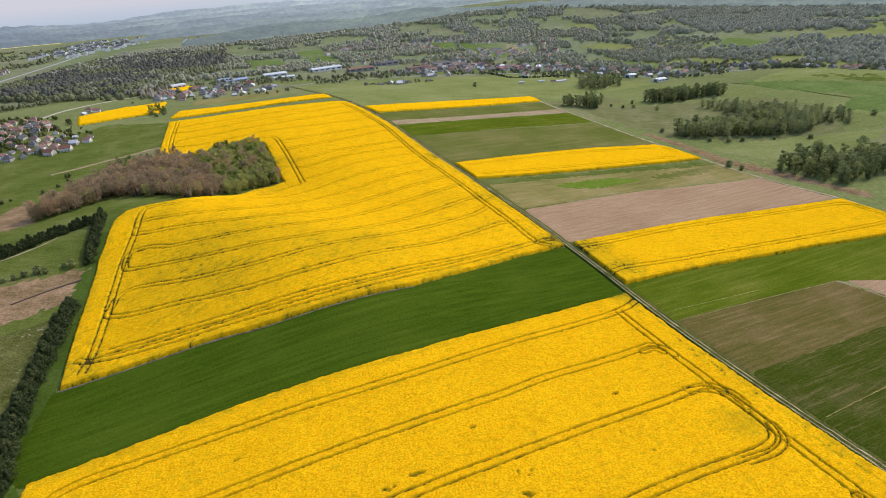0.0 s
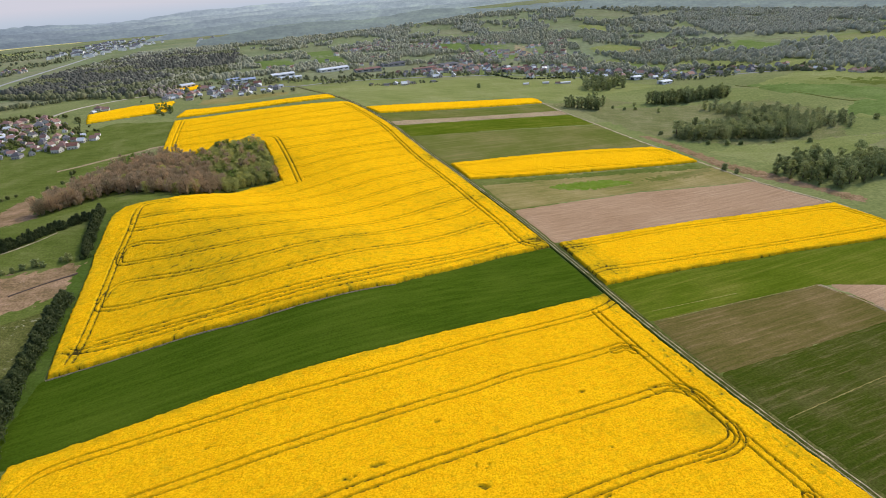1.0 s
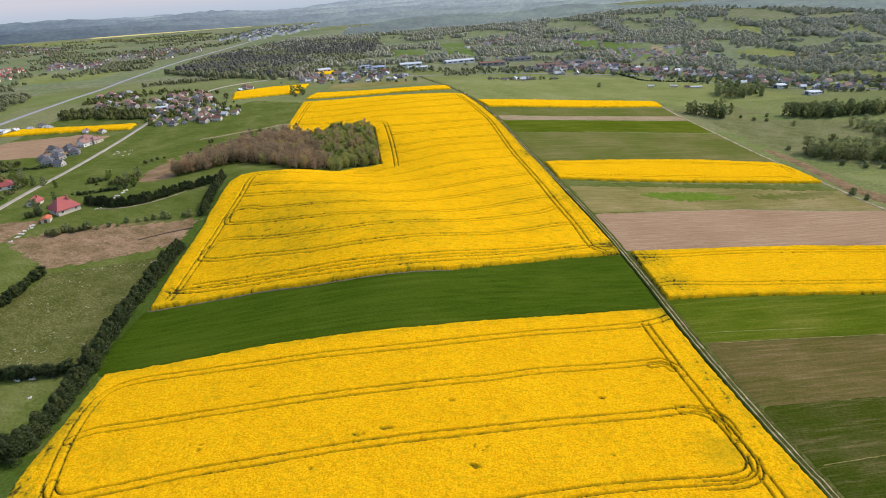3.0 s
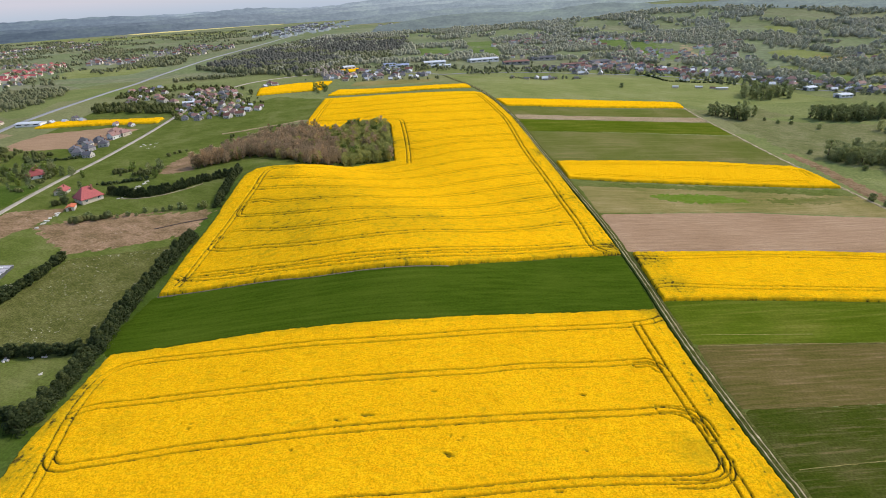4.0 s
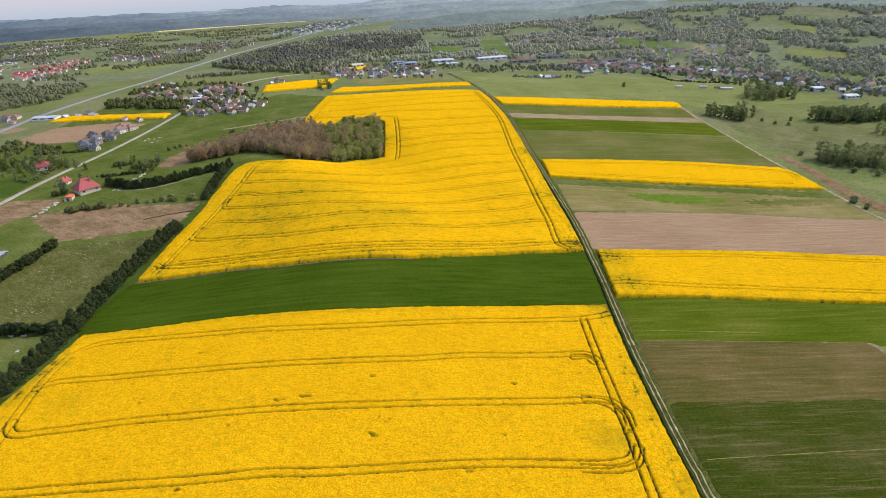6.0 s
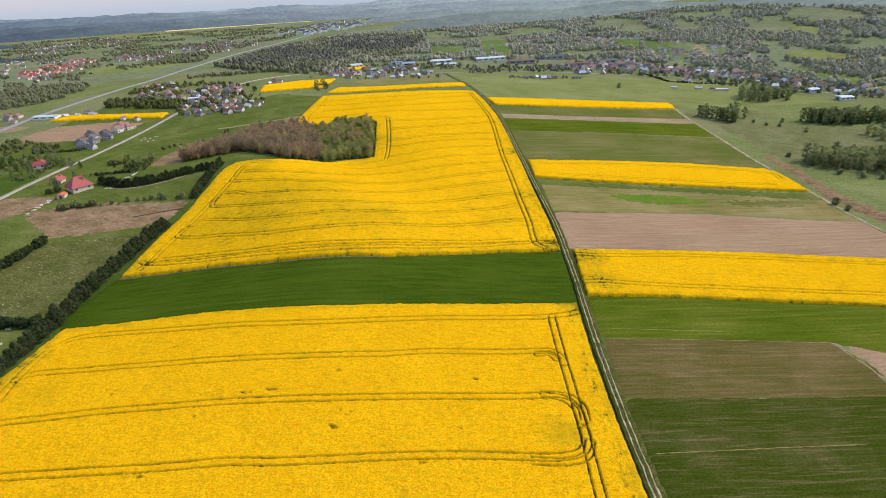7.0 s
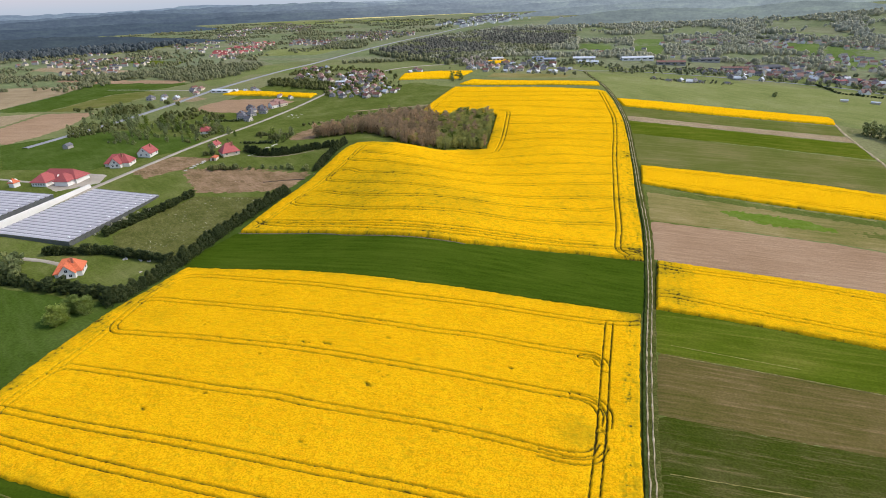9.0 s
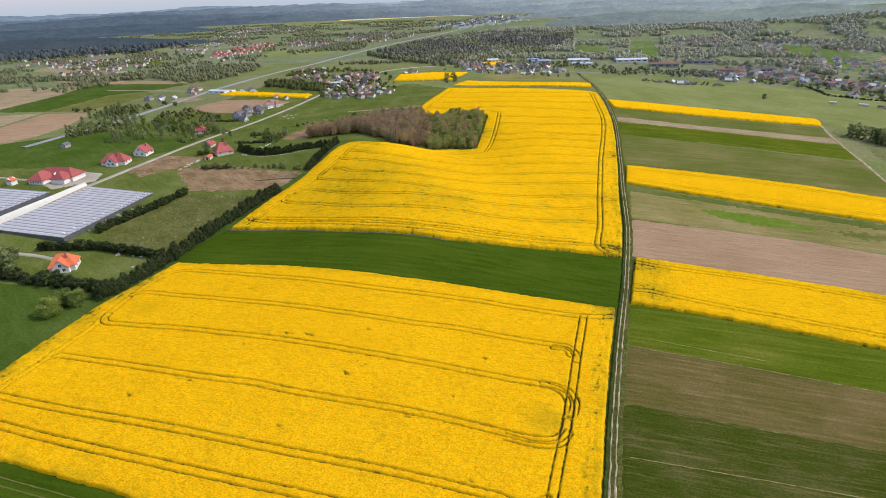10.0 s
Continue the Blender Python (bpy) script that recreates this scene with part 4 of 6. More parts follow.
# one crown lobe: a low dome of two rings and a tip
LOBE = np.array([(math.cos(a) * math.cos(e), math.sin(a) * math.cos(e), math.sin(e)) for e, n, off in ((-0.55, 7, 0.0), (0.25, 7, 0.45), (0.9, 4, 0.2)) for a in [off + 2 * math.pi * k / n for k in range(n)]] + [(0, 0, 1)])
LOBE_TRIS = np.array([f for k in range(7) for f in ((k, (k + 1) % 7, 7 + k), ((k + 1) % 7, 7 + (k + 1) % 7, 7 + k))]
                     + [(7, 8, 14), (8, 9, 14), (9, 15, 14), (9, 10, 15), (10, 11, 15), (11, 16, 15), (11, 12, 16), (12, 17, 16), (12, 13, 17), (13, 7, 17), (7, 14, 17)]
                     + [(14, 15, 18), (15, 16, 18), (16, 17, 18), (17, 14, 18)])


def woods(name, spots, mat, lo, hi, seed, label, lobes=3):
    """Trees too many to count: each a few uneven lobes, of many heights."""
    rs = np.random.RandomState(seed)
    spots = np.array(spots)
    k = len(spots)
    size = rs.uniform(lo, hi, k) * rs.uniform(0.75, 1.15, k)
    z0 = ground_z(spots[:, 0], spots[:, 1])
    a = rs.uniform(0, 6.28, (k, 1)) + np.arange(lobes) * 6.28 / lobes + rs.uniform(-0.5, 0.5, (k, lobes))
    out = size[:, None] * rs.uniform(0.10, 0.30, (k, lobes))
    r = size[:, None] * rs.uniform(0.22, 0.38, (k, lobes))
    lift = size[:, None] * rs.uniform(0.24, 0.58, (k, lobes))
    c = np.stack([spots[:, :1] + np.cos(a) * out, spots[:, 1:] + np.sin(a) * out, z0[:, None] + lift], 2)
    shape = LOBE[None, None] * rs.uniform(0.84, 1.16, (k, lobes, len(LOBE), 1)) * np.array([1, 1, 1.25])
    co = (c[:, :, None] + shape * r[:, :, None, None]).reshape(-1, 3)
    tris = (np.arange(k * lobes)[:, None, None] * len(LOBE) + LOBE_TRIS[None]).reshape(-1, 3)
    return tagged(new(name, grid_mesh(name, co, tris, mat, True)), label, "woodland", kind="stuff")


M_SCRUB = twiggy("olive_scrub", (0.10, 0.115, 0.04), (0.16, 0.175, 0.065), (0.24, 0.245, 0.10))

rnd = random.Random(7)
conifers = [tree("hedge_tree", h, r, M_CONIFER, 1300, 0.24, s, "cone", 0.04, "dark evergreen tree in a dense hedge row") for h, r, s in ((4.3, 2.2, 1), (4.7, 2.3, 2), (3.9, 2.1, 3))]
plant(conifers, along([(-139.4, -56), (-140.4, -43), (-143, -28), (-146.6, -12), (-148.9, 3), (-150, 19), (-150.8, 30), (-151.4, 40)], 1.25, rnd, 0.5), "field edge hedge", rnd)
shrubs = [tree("hedge_shrub", h, r, M_CONIFER, 900, 0.23, s, "round", 0.04, "dark green shrub in a garden hedge") for h, r, s in ((2.9, 1.5, 4), (3.5, 1.6, 5))]
plant(shrubs, along([(-190, -42), (-174, -31.5), (-146, -27)], 1.3, rnd, 0.5), "garden hedge", rnd)
plant(shrubs, along([(-187, -22), (-188, -2), (-188, 21)], 1.4, rnd, 0.6), "greenhouse hedge", rnd)
plant(shrubs, along([(-200, -65), (-178, -60.5), (-165, -58), (-142, -53)], 1.7, rnd, 0.8) + along([(-198, -62.5), (-178, -58), (-165, -55.5), (-146, -51.5)], 2.4, rnd, 1.0), "lower garden hedge", rnd)
plant(conifers, along([(-207, 77), (-192, 73), (-181, 77.5), (-172, 86), (-159, 92)], 1.15, rnd, 0.5), "meadow hedge", rnd, 0.7, 1.0)
plant(conifers, along([(-154.2, 66), (-155.2, 78), (-157, 97)], 1.4, rnd, 0.8), "meadow hedge", rnd, 0.75, 1.0)
bushes = [tree("bush", h, r, M_BROAD, 200, 0.40, s, "round", 0.05, "low rounded green bush in rough grass") for h, r, s in ((2.4, 1.6, 6), (3.2, 1.8, 8))]
plant(bushes, along([(-205, 50), (-190, 53), (-176, 60.5), (-158, 65)], 3.2, rnd, 1.0), "low bushes", rnd, 0.5, 1.2)
M_WILLOW = leafy("willow_leaves", (0.20, 0.27, 0.055), (0.27, 0.34, 0.08), (0.36, 0.42, 0.13), 0.5)
willows = [tree("willow_tree", 5.6, 3.6, M_WILLOW, 3800, 0.2, s, "round", 0.04, "round fresh green willow tree in a pasture", 1.5) for s in (9, 10)]
plant(bushes, [(-187, -54), (-184.5, -56), (-190.5, -50.5), (-194, -52), (-189, -57), (-181, -57.5), (-195, -56)], "garden bushes", rnd, 1.2, 1.7)
plant(willows, [(-142.4, -69.6), (-145.2, -63), (-141.6, -61.8)], "pasture willows", rnd, 0.85, 1.0)
M_TWIGS_SPRING = leafy("sprouting_twigs", (0.36, 0.375, 0.115), (0.44, 0.45, 0.145), (0.54, 0.53, 0.195), 0.62)
M_TWIGS_GREY = leafy("thin_grey_leaves", (0.235, 0.275, 0.125), (0.305, 0.345, 0.16), (0.41, 0.43, 0.215), 0.58)
bare = [tree("birch_tree", h, r, M_TWIGS, 900, 0.17, s, "round", 0.12, "bare reddish brown tree just coming into bud", 3.4) for h, r, s in ((7.0, 2.3, 11), (7.8, 2.4, 12), (6.3, 2.2, 13))]
budding = [tree("young_tree", h, r, M_TWIGS_SPRING, 850, 0.20, s, "round", 0.06, "slender tree with thin new leaves", 1.8) for h, r, s in ((5.6, 2.3, 14), (5.1, 2.2, 15))]
fresh = [tree("leafing_tree", h, r, M_SPRING, 520, 0.34, s, "round", 0.08, "tree with pale fresh leaves") for h, r, s in ((6.0, 2.4, 16),)]
wood_west = [(-188, 104), (-173, 107.5), (-160.5, 122), (-141, 112.5), (-127, 107.5), (-115, 117.5), (-124, 145), (-135, 168), (-150, 177), (-168, 165), (-184, 122)]
wood_east = [(-115, 117.5), (-108.5, 131), (-93.5, 136.5), (-97.5, 157), (-102, 178), (-126, 180), (-135, 168), (-124, 145)]
plant(bare + bare + budding[:1], scatter(wood_west, 3.0, rnd), "small wood", rnd, 0.8, 1.12)
plant(budding + budding + budding + bare[:1] + fresh, scatter(wood_east, 2.5, rnd), "small wood", rnd, 0.8, 1.05)
woods("wood_understorey", scatter(wood_east, 2.0, rnd, 2.5), twiggy("leafing_undergrowth", (0.28, 0.29, 0.08), (0.37, 0.37, 0.11), (0.47, 0.455, 0.155)), 2.8, 4.8, 62, "olive green undergrowth filling the small wood")
woods("wood_understorey", scatter(wood_west, 2.4, rnd, 4.0), twiggy("brown_undergrowth", (0.30, 0.235, 0.13), (0.385, 0.305, 0.175), (0.48, 0.39, 0.235)), 2.2, 4.4, 63, "bare brown undergrowth filling the small wood")
plant(fresh, along([(-155, 172), (-168, 172)], 5, rnd, 2), "small wood", rnd, 0.7, 1.0)

poplars = [tree("copse_tree", h, r, M_BROAD, 900, 0.30, s, "round", 0.04, "green broadleaf tree in a field copse") for h, r, s in ((9.0, 2.7, 21), (10.0, 2.9, 22), (7.8, 2.6, 23))]
greyish = [tree("thicket_tree", h, r, M_TWIGS_GREY, 800, 0.27, s, "round", 0.03, "grey green thicket tree with thin leaves", 1.6) for h, r, s in ((7.6, 2.6, 24), (6.6, 2.5, 25))]
plant(poplars, scatter([(92, 240), (96, 246), (119, 233), (117, 224)], 3.1, rnd), "corner copse", rnd, 0.75, 1.0)
plant(poplars, scatter([(154, 235), (167, 222), (216, 222), (219, 232), (170, 238)], 3.2, rnd), "long copse", rnd, 0.75, 1.0)
plant(greyish + greyish + poplars[:1], scatter([(126, 157), (127, 144), (152, 135), (188, 120), (196, 127), (182, 150), (150, 165)], 3.7, rnd), "large thicket", rnd, 0.7, 1.15)
plant(greyish, scatter([(182, 160), (198, 130), (213, 121), (224, 134), (205, 178), (184, 205), (176, 200)], 4.6, rnd), "large thicket", rnd, 0.6, 1.0)
plant(poplars, scatter([(127, 79), (132, 75), (141, 56), (160, 55), (185, 60), (180, 80), (150, 92), (133, 86)], 4.3, rnd), "near copse", rnd, 0.7, 1.05)
plant(bushes, [(116, 96), (118, 90), (143, 130), (150, 128), (165, 122), (135, 135), (180, 114), (122, 160), (140, 220), (146, 232), (150, 208), (128, 229), (133, 222), (60, 330), (230, 150), (232, 140), (228, 160), (236, 128)], "scattered bushes", rnd, 0.6, 1.2)
plant(greyish + poplars[:1], scatter([(140, 300), (150, 290), (178, 296), (184, 318), (150, 325)], 6, rnd), "pasture trees", rnd, 0.9, 1.3)
plant(poplars, [(122, 245), (126, 240), (120, 250)], "pasture trees", rnd, 0.8, 1.2)
scrub = [(-362, 83), (-400, 140), (-386, 154), (-316, 112), (-286, 114), (-258, 116), (-248, 80), (-264, 72), (-312, 97), (-324, 79), (-332, 63)]
plant(poplars + greyish + bushes + fresh, scatter(scrub, 6.8, rnd), "scrub by the houses", rnd, 0.35, 0.68)
woods("scrub_understorey", [p for p in scatter(scrub, 3.6, rnd) if vnoise(p[0], p[1], 22, 17) < 0.52], M_SCRUB, 1.4, 3.0, 61, "low olive scrub between the trees")
side_trees = along([(-240, 105), (-262, 112), (-285, 122), (-300, 120)], 5, rnd, 4) + scatter([(-250, 96), (-330, 95), (-335, 120), (-252, 118)], 7, rnd) + scatter([(-196, 90), (-214, 100), (-230, 112), (-196, 118)], 8, rnd)
plant(bushes + greyish[:1] + fresh, side_trees, "roadside trees", rnd, 0.5, 1.0)
plant(poplars + bushes, scatter([(-275, 66), (-300, 62), (-310, 84), (-280, 88)], 6, rnd) + scatter([(-215, -60), (-235, -75), (-245, -50), (-222, -48)], 5, rnd) + [(-222, 74), (-224, 70), (-226, 84), (-219, 66)], "garden trees", rnd, 0.5, 0.9)
plant(bushes + fresh, along([(-176, 285), (-182, 296), (-178, 304), (-170, 290)], 3.5, rnd, 1.5), "field bushes", rnd, 0.8, 1.2)

# ---- far woods: too many to count, low clumps on uneven stems ----
PLOTS = [([(138, 657), (187, 631), (155, 503), (119, 523)], M_HILLGREEN), ([(182, 618), (199, 600), (180, 502), (161, 513)], M_TAN), ([(198, 592), (217, 595), (193, 510), (184, 511)], M_HILLGREEN),
         ([(-85, 745), (-47, 745), (-34, 543), (-64, 545)], M_HILLGREEN), ([(-150, 672), (-106, 673), (-91, 548), (-124, 540)], M_HILLGREEN), ([(261, 537), (291, 546), (308, 506), (290, 470), (249, 490)], M_PASTURE), ([(86, 690), (108, 708), (136, 690), (118, 590), (80, 619)], M_HILLGREEN), ([(376, 436), (424, 478), (426, 412), (374, 382)], M_HILLGREEN), ([(465, 399), (595, 428), (552, 388), (470, 376)], M_PASTURE),
         ([(340, 742), (367, 708), (349, 661), (327, 688)], M_PASTURE), ([(239, 419), (264, 386), (253, 362), (236, 386)], M_HILLGREEN)]
for poly, m in PLOTS:
    sheet("hill_meadow", poly, m, 0.5, 5, "green meadow on the slope behind the village", "meadow", "stuff", group="hill meadows", rag=2)


def wood_spots(poly, step, seed, cover=0.5, size=120.0, shift=0):
    rs = np.random.RandomState(seed)
    a = np.array(poly)
    gx, gy = np.meshgrid(np.arange(a[:, 0].min(), a[:, 0].max(), step), np.arange(a[:, 1].min(), a[:, 1].max(), step))
    gx, gy = gx + rs.uniform(-0.5, 0.5, gx.shape) * step, gy + rs.uniform(-0.5, 0.5, gy.shape) * step
    mask = (inside_by(gx, gy, poly) > 0) & (0.65 * vnoise(gx, gy, size, shift) + 0.35 * vnoise(gx, gy, size / 4, shift + 1) < cover)
    for plot, m in PLOTS:
        mask &= inside_by(gx, gy, plot) < -3
    return list(zip(gx[mask], gy[mask]))


dark = wood_spots([(-384, 530), (-330, 490), (-279, 450), (-228, 402), (-212, 440), (-216, 574), (-181, 584), (-172, 743), (-194, 850), (-280, 900), (-385, 880), (-404, 800), (-400, 703), (-410, 640)], 4.8, 1, 0.80, 90)
woods("dark_wood", [p for p in dark if vnoise(p[0], p[1], 34, 21) < 0.60], M_DARKWOOD, 4.5, 8.0, 1, "dark leafless woodland behind the village")
woods("budding_wood", [p for p in dark if vnoise(p[0], p[1], 34, 21) >= 0.60], M_OLIVE, 4.5, 7.5, 30, "stands of budding olive trees in the dark woodland")
woods("wood_edge", wood_spots([(-384, 518), (-330, 472), (-279, 430), (-225, 380), (-205, 420), (-210, 580), (-176, 600), (-168, 570), (-196, 420), (-222, 372), (-285, 420), (-340, 466), (-392, 512)], 5.0, 31, 0.8, 60), M_OLIVE, 4.5, 7.5, 31, "olive green trees coming into leaf along the wood")
woods("roadside_belt", wood_spots([(-340, 372), (-300, 374), (-270, 410), (-262, 425), (-300, 396), (-345, 394)], 5.0, 32, 0.75, 40), M_OLIVE, 3, 5.5, 32, "belt of young green trees beside the road")
woods("settlement_hedge", wood_spots([(-325, 234), (-263, 229), (-272, 246), (-336, 254)], 3.6, 33, 0.85, 40), M_SCRUB, 2.6, 4.8, 33, "dense green hedge of garden trees")
woods("plain_scrub", wood_spots([(-450, 272), (-449, 318), (-405, 318), (-455, 380), (-508, 384), (-535, 364), (-480, 300)], 5, 34, 0.66, 40), M_OLIVE, 3, 5.5, 34, "green scrub on the plain")
woods("plain_thicket", wood_spots([(-670, 215), (-612, 245), (-523, 239), (-512, 277), (-429, 250), (-402, 292), (-515, 367), (-559, 340), (-606, 266), (-726, 246)], 5.5, 36, 0.66, 40), M_OLIVE, 3, 6, 36, "band of green thicket across the plain")
woods("plain_copse", wood_spots([(-505, 560), (-455, 586), (-470, 640), (-504, 696), (-555, 667)], 5.5, 35, 0.7, 50), M_OLIVE, 4, 6.5, 35, "green copse beside the main road")
M_PALEBLOOM = twiggy("blossoming_trees", (0.34, 0.30, 0.25), (0.44, 0.39, 0.33), (0.55, 0.49, 0.43))
woods("blossom_trees", wood_spots([(-226, 405), (-215, 392), (-198, 366), (-184, 392), (-200, 430), (-208, 444), (-224, 440)], 5.5, 37, 0.6, 25, 3) + wood_spots([(90, 690), (140, 660), (160, 560), (120, 540), (60, 600)], 9, 38, 0.35, 40, 5), M_PALEBLOOM, 3.2, 5.5, 37, "pale blossoming trees at the village edge")
woods("village_trees", wood_spots([(-260, 410), (-120, 480), (60, 500), (150, 470), (230, 350), (340, 320), (420, 420), (330, 640), (100, 760), (-160, 720), (-300, 560)], 5.0, 2, 0.57, 32, 2), M_HAZEDWOOD, 3.5, 6.5, 2, "loose trees between village houses")
woods("village_edge_trees", wood_spots([(-205, 340), (-90, 350), (-20, 400), (120, 398), (200, 300), (340, 280), (340, 320), (120, 480), (-200, 440)], 6.0, 12, 0.52, 26, 4), M_OLIVE, 2.2, 4.4, 12, "garden trees between village houses")
woods("roadside_garden_trees", wood_spots([(-345, 300), (-325, 240), (-262, 226), (-250, 212), (-205, 224), (-200, 244), (-235, 296), (-262, 306), (-335, 326)], 4.0, 13, 0.54, 9, 4), M_SCRUB, 1.6, 3.6, 13, "garden trees between houses on the road")
woods("hill_wood", wood_spots([(-400, 720), (-100, 740), (120, 700), (360, 620), (560, 520), (700, 800), (420, 960), (-100, 1020), (-380, 1000)], 6.6, 3, 0.52, 60, 3), M_HAZEDWOOD, 4.5, 7.5, 3, "patchy woodland over distant hills")
woods("hill_hedgerows", wood_spots([(-400, 780), (-100, 760), (120, 700), (360, 560), (560, 480), (700, 800), (420, 960), (-100, 1020), (-380, 1000)], 6.5, 51, 0.34, 45, 13), M_HAZEDHILLS, 4.5, 7.5, 51, "bands of bare trees on the hills")
woods("plain_trees", wood_spots([(-1200, 200), (-520, 170), (-500, 420), (-480, 1500), (-1300, 1300)], 8.5, 4, 0.44, 45, 5), M_OLIVE, 3, 6, 4, "scattered trees on the plain")
woods("far_forest", wood_spots([(-870, 660), (-1037, 438), (-1150, 165), (-1035, 134), (-933, 380), (-784, 578)], 8.5, 5, 0.75, 120, 6), M_HAZEBLUE, 8, 12, 5, "dark forest on the far plain", 2)
woods("east_hill_wood", wood_spots([(268, 352), (288, 304), (315, 286), (342, 300), (356, 268), (364, 230), (560, 250), (850, 300), (900, 600), (700, 950), (560, 900), (430, 520), (330, 430)], 6.3, 7, 0.57, 60, 8), M_HAZEDHILLS, 4.5, 7.5, 7, "woodland on the eastern slopes")
woods("east_garden_trees", wood_spots([(310, 290), (340, 296), (358, 262), (366, 225), (350, 222), (330, 262)], 5.0, 53, 0.5, 25, 7), M_OLIVE, 3, 5.5, 53, "trees between houses below the hills")
woods("west_shrubs", wood_spots([(-300, 100), (-460, 110), (-360, 170), (-280, 140)], 5, 8, 0.5, 40, 9), M_SCRUB, 2.2, 4.2, 8, "shrubs between fields")
woods("greenhouse_scrub", wood_spots([(-192, -34), (-189.5, -20), (-190, 12), (-193.5, 14), (-193, -30)], 1.6, 21, 0.55, 9, 3), M_HAZEDWOOD, 0.9, 1.8, 21, "low green scrub along the greenhouse")

# ---- distance ----
def backdrop(name, r, drop, left, right, seed, label):
    """A glowing ring of far land with haze painted into its emission. drop: (azimuth, degrees below eye level) of its
    skyline; its tint runs from left to right, paler towards the sun.
    """
    m = bpy.data.materials.new(name)
    m.use_nodes = True
    nt = m.node_tree
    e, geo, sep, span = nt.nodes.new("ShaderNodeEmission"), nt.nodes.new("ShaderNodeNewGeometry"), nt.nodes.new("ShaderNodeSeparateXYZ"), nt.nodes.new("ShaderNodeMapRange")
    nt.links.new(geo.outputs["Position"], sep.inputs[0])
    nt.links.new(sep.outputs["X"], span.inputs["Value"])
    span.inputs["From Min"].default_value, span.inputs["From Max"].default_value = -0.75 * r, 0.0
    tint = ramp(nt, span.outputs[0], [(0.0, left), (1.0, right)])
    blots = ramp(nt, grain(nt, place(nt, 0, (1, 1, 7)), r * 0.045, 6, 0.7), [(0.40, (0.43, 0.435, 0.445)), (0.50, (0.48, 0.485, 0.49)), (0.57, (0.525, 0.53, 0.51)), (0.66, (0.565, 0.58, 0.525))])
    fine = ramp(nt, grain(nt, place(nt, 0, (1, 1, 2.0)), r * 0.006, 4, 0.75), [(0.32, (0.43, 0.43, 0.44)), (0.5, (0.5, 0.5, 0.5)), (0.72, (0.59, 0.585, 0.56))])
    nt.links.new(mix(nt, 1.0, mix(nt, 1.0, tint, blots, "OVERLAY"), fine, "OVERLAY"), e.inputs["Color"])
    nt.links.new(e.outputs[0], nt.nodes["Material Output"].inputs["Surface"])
    az = np.radians(np.arange(-110, 111, 0.25))
    x, y = r * np.sin(az) - 50, r * np.cos(az) - 130
    low = np.interp(np.degrees(az), [a for a, h in drop], [h for a, h in drop])
    top = 84 - r * np.tan(np.radians(low)) + r * ((vnoise(np.degrees(az), 0 * az, 6, seed) - 0.5) * 0.010 + (vnoise(np.degrees(az), 0 * az, 0.5, seed) - 0.5) * 0.0022)
    k = len(az)
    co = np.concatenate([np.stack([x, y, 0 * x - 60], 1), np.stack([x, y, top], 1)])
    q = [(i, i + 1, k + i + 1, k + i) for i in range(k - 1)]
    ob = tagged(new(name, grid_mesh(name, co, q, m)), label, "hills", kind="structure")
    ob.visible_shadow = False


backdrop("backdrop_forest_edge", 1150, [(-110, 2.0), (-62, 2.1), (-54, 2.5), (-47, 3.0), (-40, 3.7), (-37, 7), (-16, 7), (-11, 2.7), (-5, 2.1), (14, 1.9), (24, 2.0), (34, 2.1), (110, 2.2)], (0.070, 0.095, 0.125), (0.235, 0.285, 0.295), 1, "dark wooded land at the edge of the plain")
backdrop("backdrop_forest", 1650, [(-110, 1.75), (-48, 1.85), (-42, 2.5), (-20, 2.8), (-13, 2.0), (0, 1.45), (14, 1.3), (24, 1.3), (40, 1.3), (110, 1.2)], (0.085, 0.118, 0.165), (0.305, 0.365, 0.405), 2, "belt of far forest painted in dark blue haze")
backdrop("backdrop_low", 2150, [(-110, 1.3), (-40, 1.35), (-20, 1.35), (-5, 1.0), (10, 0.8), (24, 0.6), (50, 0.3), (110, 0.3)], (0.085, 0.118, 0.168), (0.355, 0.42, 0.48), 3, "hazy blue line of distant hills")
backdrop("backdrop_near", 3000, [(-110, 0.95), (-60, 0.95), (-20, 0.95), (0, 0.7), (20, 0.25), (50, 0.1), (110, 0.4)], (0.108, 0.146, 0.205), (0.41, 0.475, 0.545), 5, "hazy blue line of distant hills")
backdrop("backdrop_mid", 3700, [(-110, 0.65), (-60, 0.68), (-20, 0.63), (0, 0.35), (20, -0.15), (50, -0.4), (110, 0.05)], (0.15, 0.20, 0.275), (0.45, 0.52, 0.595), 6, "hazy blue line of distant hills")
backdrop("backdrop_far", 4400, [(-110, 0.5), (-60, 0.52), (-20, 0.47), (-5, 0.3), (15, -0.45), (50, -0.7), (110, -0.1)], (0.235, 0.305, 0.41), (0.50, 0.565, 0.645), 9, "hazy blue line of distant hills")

# hazy sky low over the horizon
m = bpy.data.materials.new("haze_sky")
m.use_nodes = True
nt = m.node_tree
e, geo, sep, span = nt.nodes.new("ShaderNodeEmission"), nt.nodes.new("ShaderNodeNewGeometry"), nt.nodes.new("ShaderNodeSeparateXYZ"), nt.nodes.new("ShaderNodeMapRange")
nt.links.new(geo.outputs["Position"], sep.inputs[0])
nt.links.new(sep.outputs["Z"], span.inputs["Value"])
span.inputs["From Max"].default_value = 1000.0
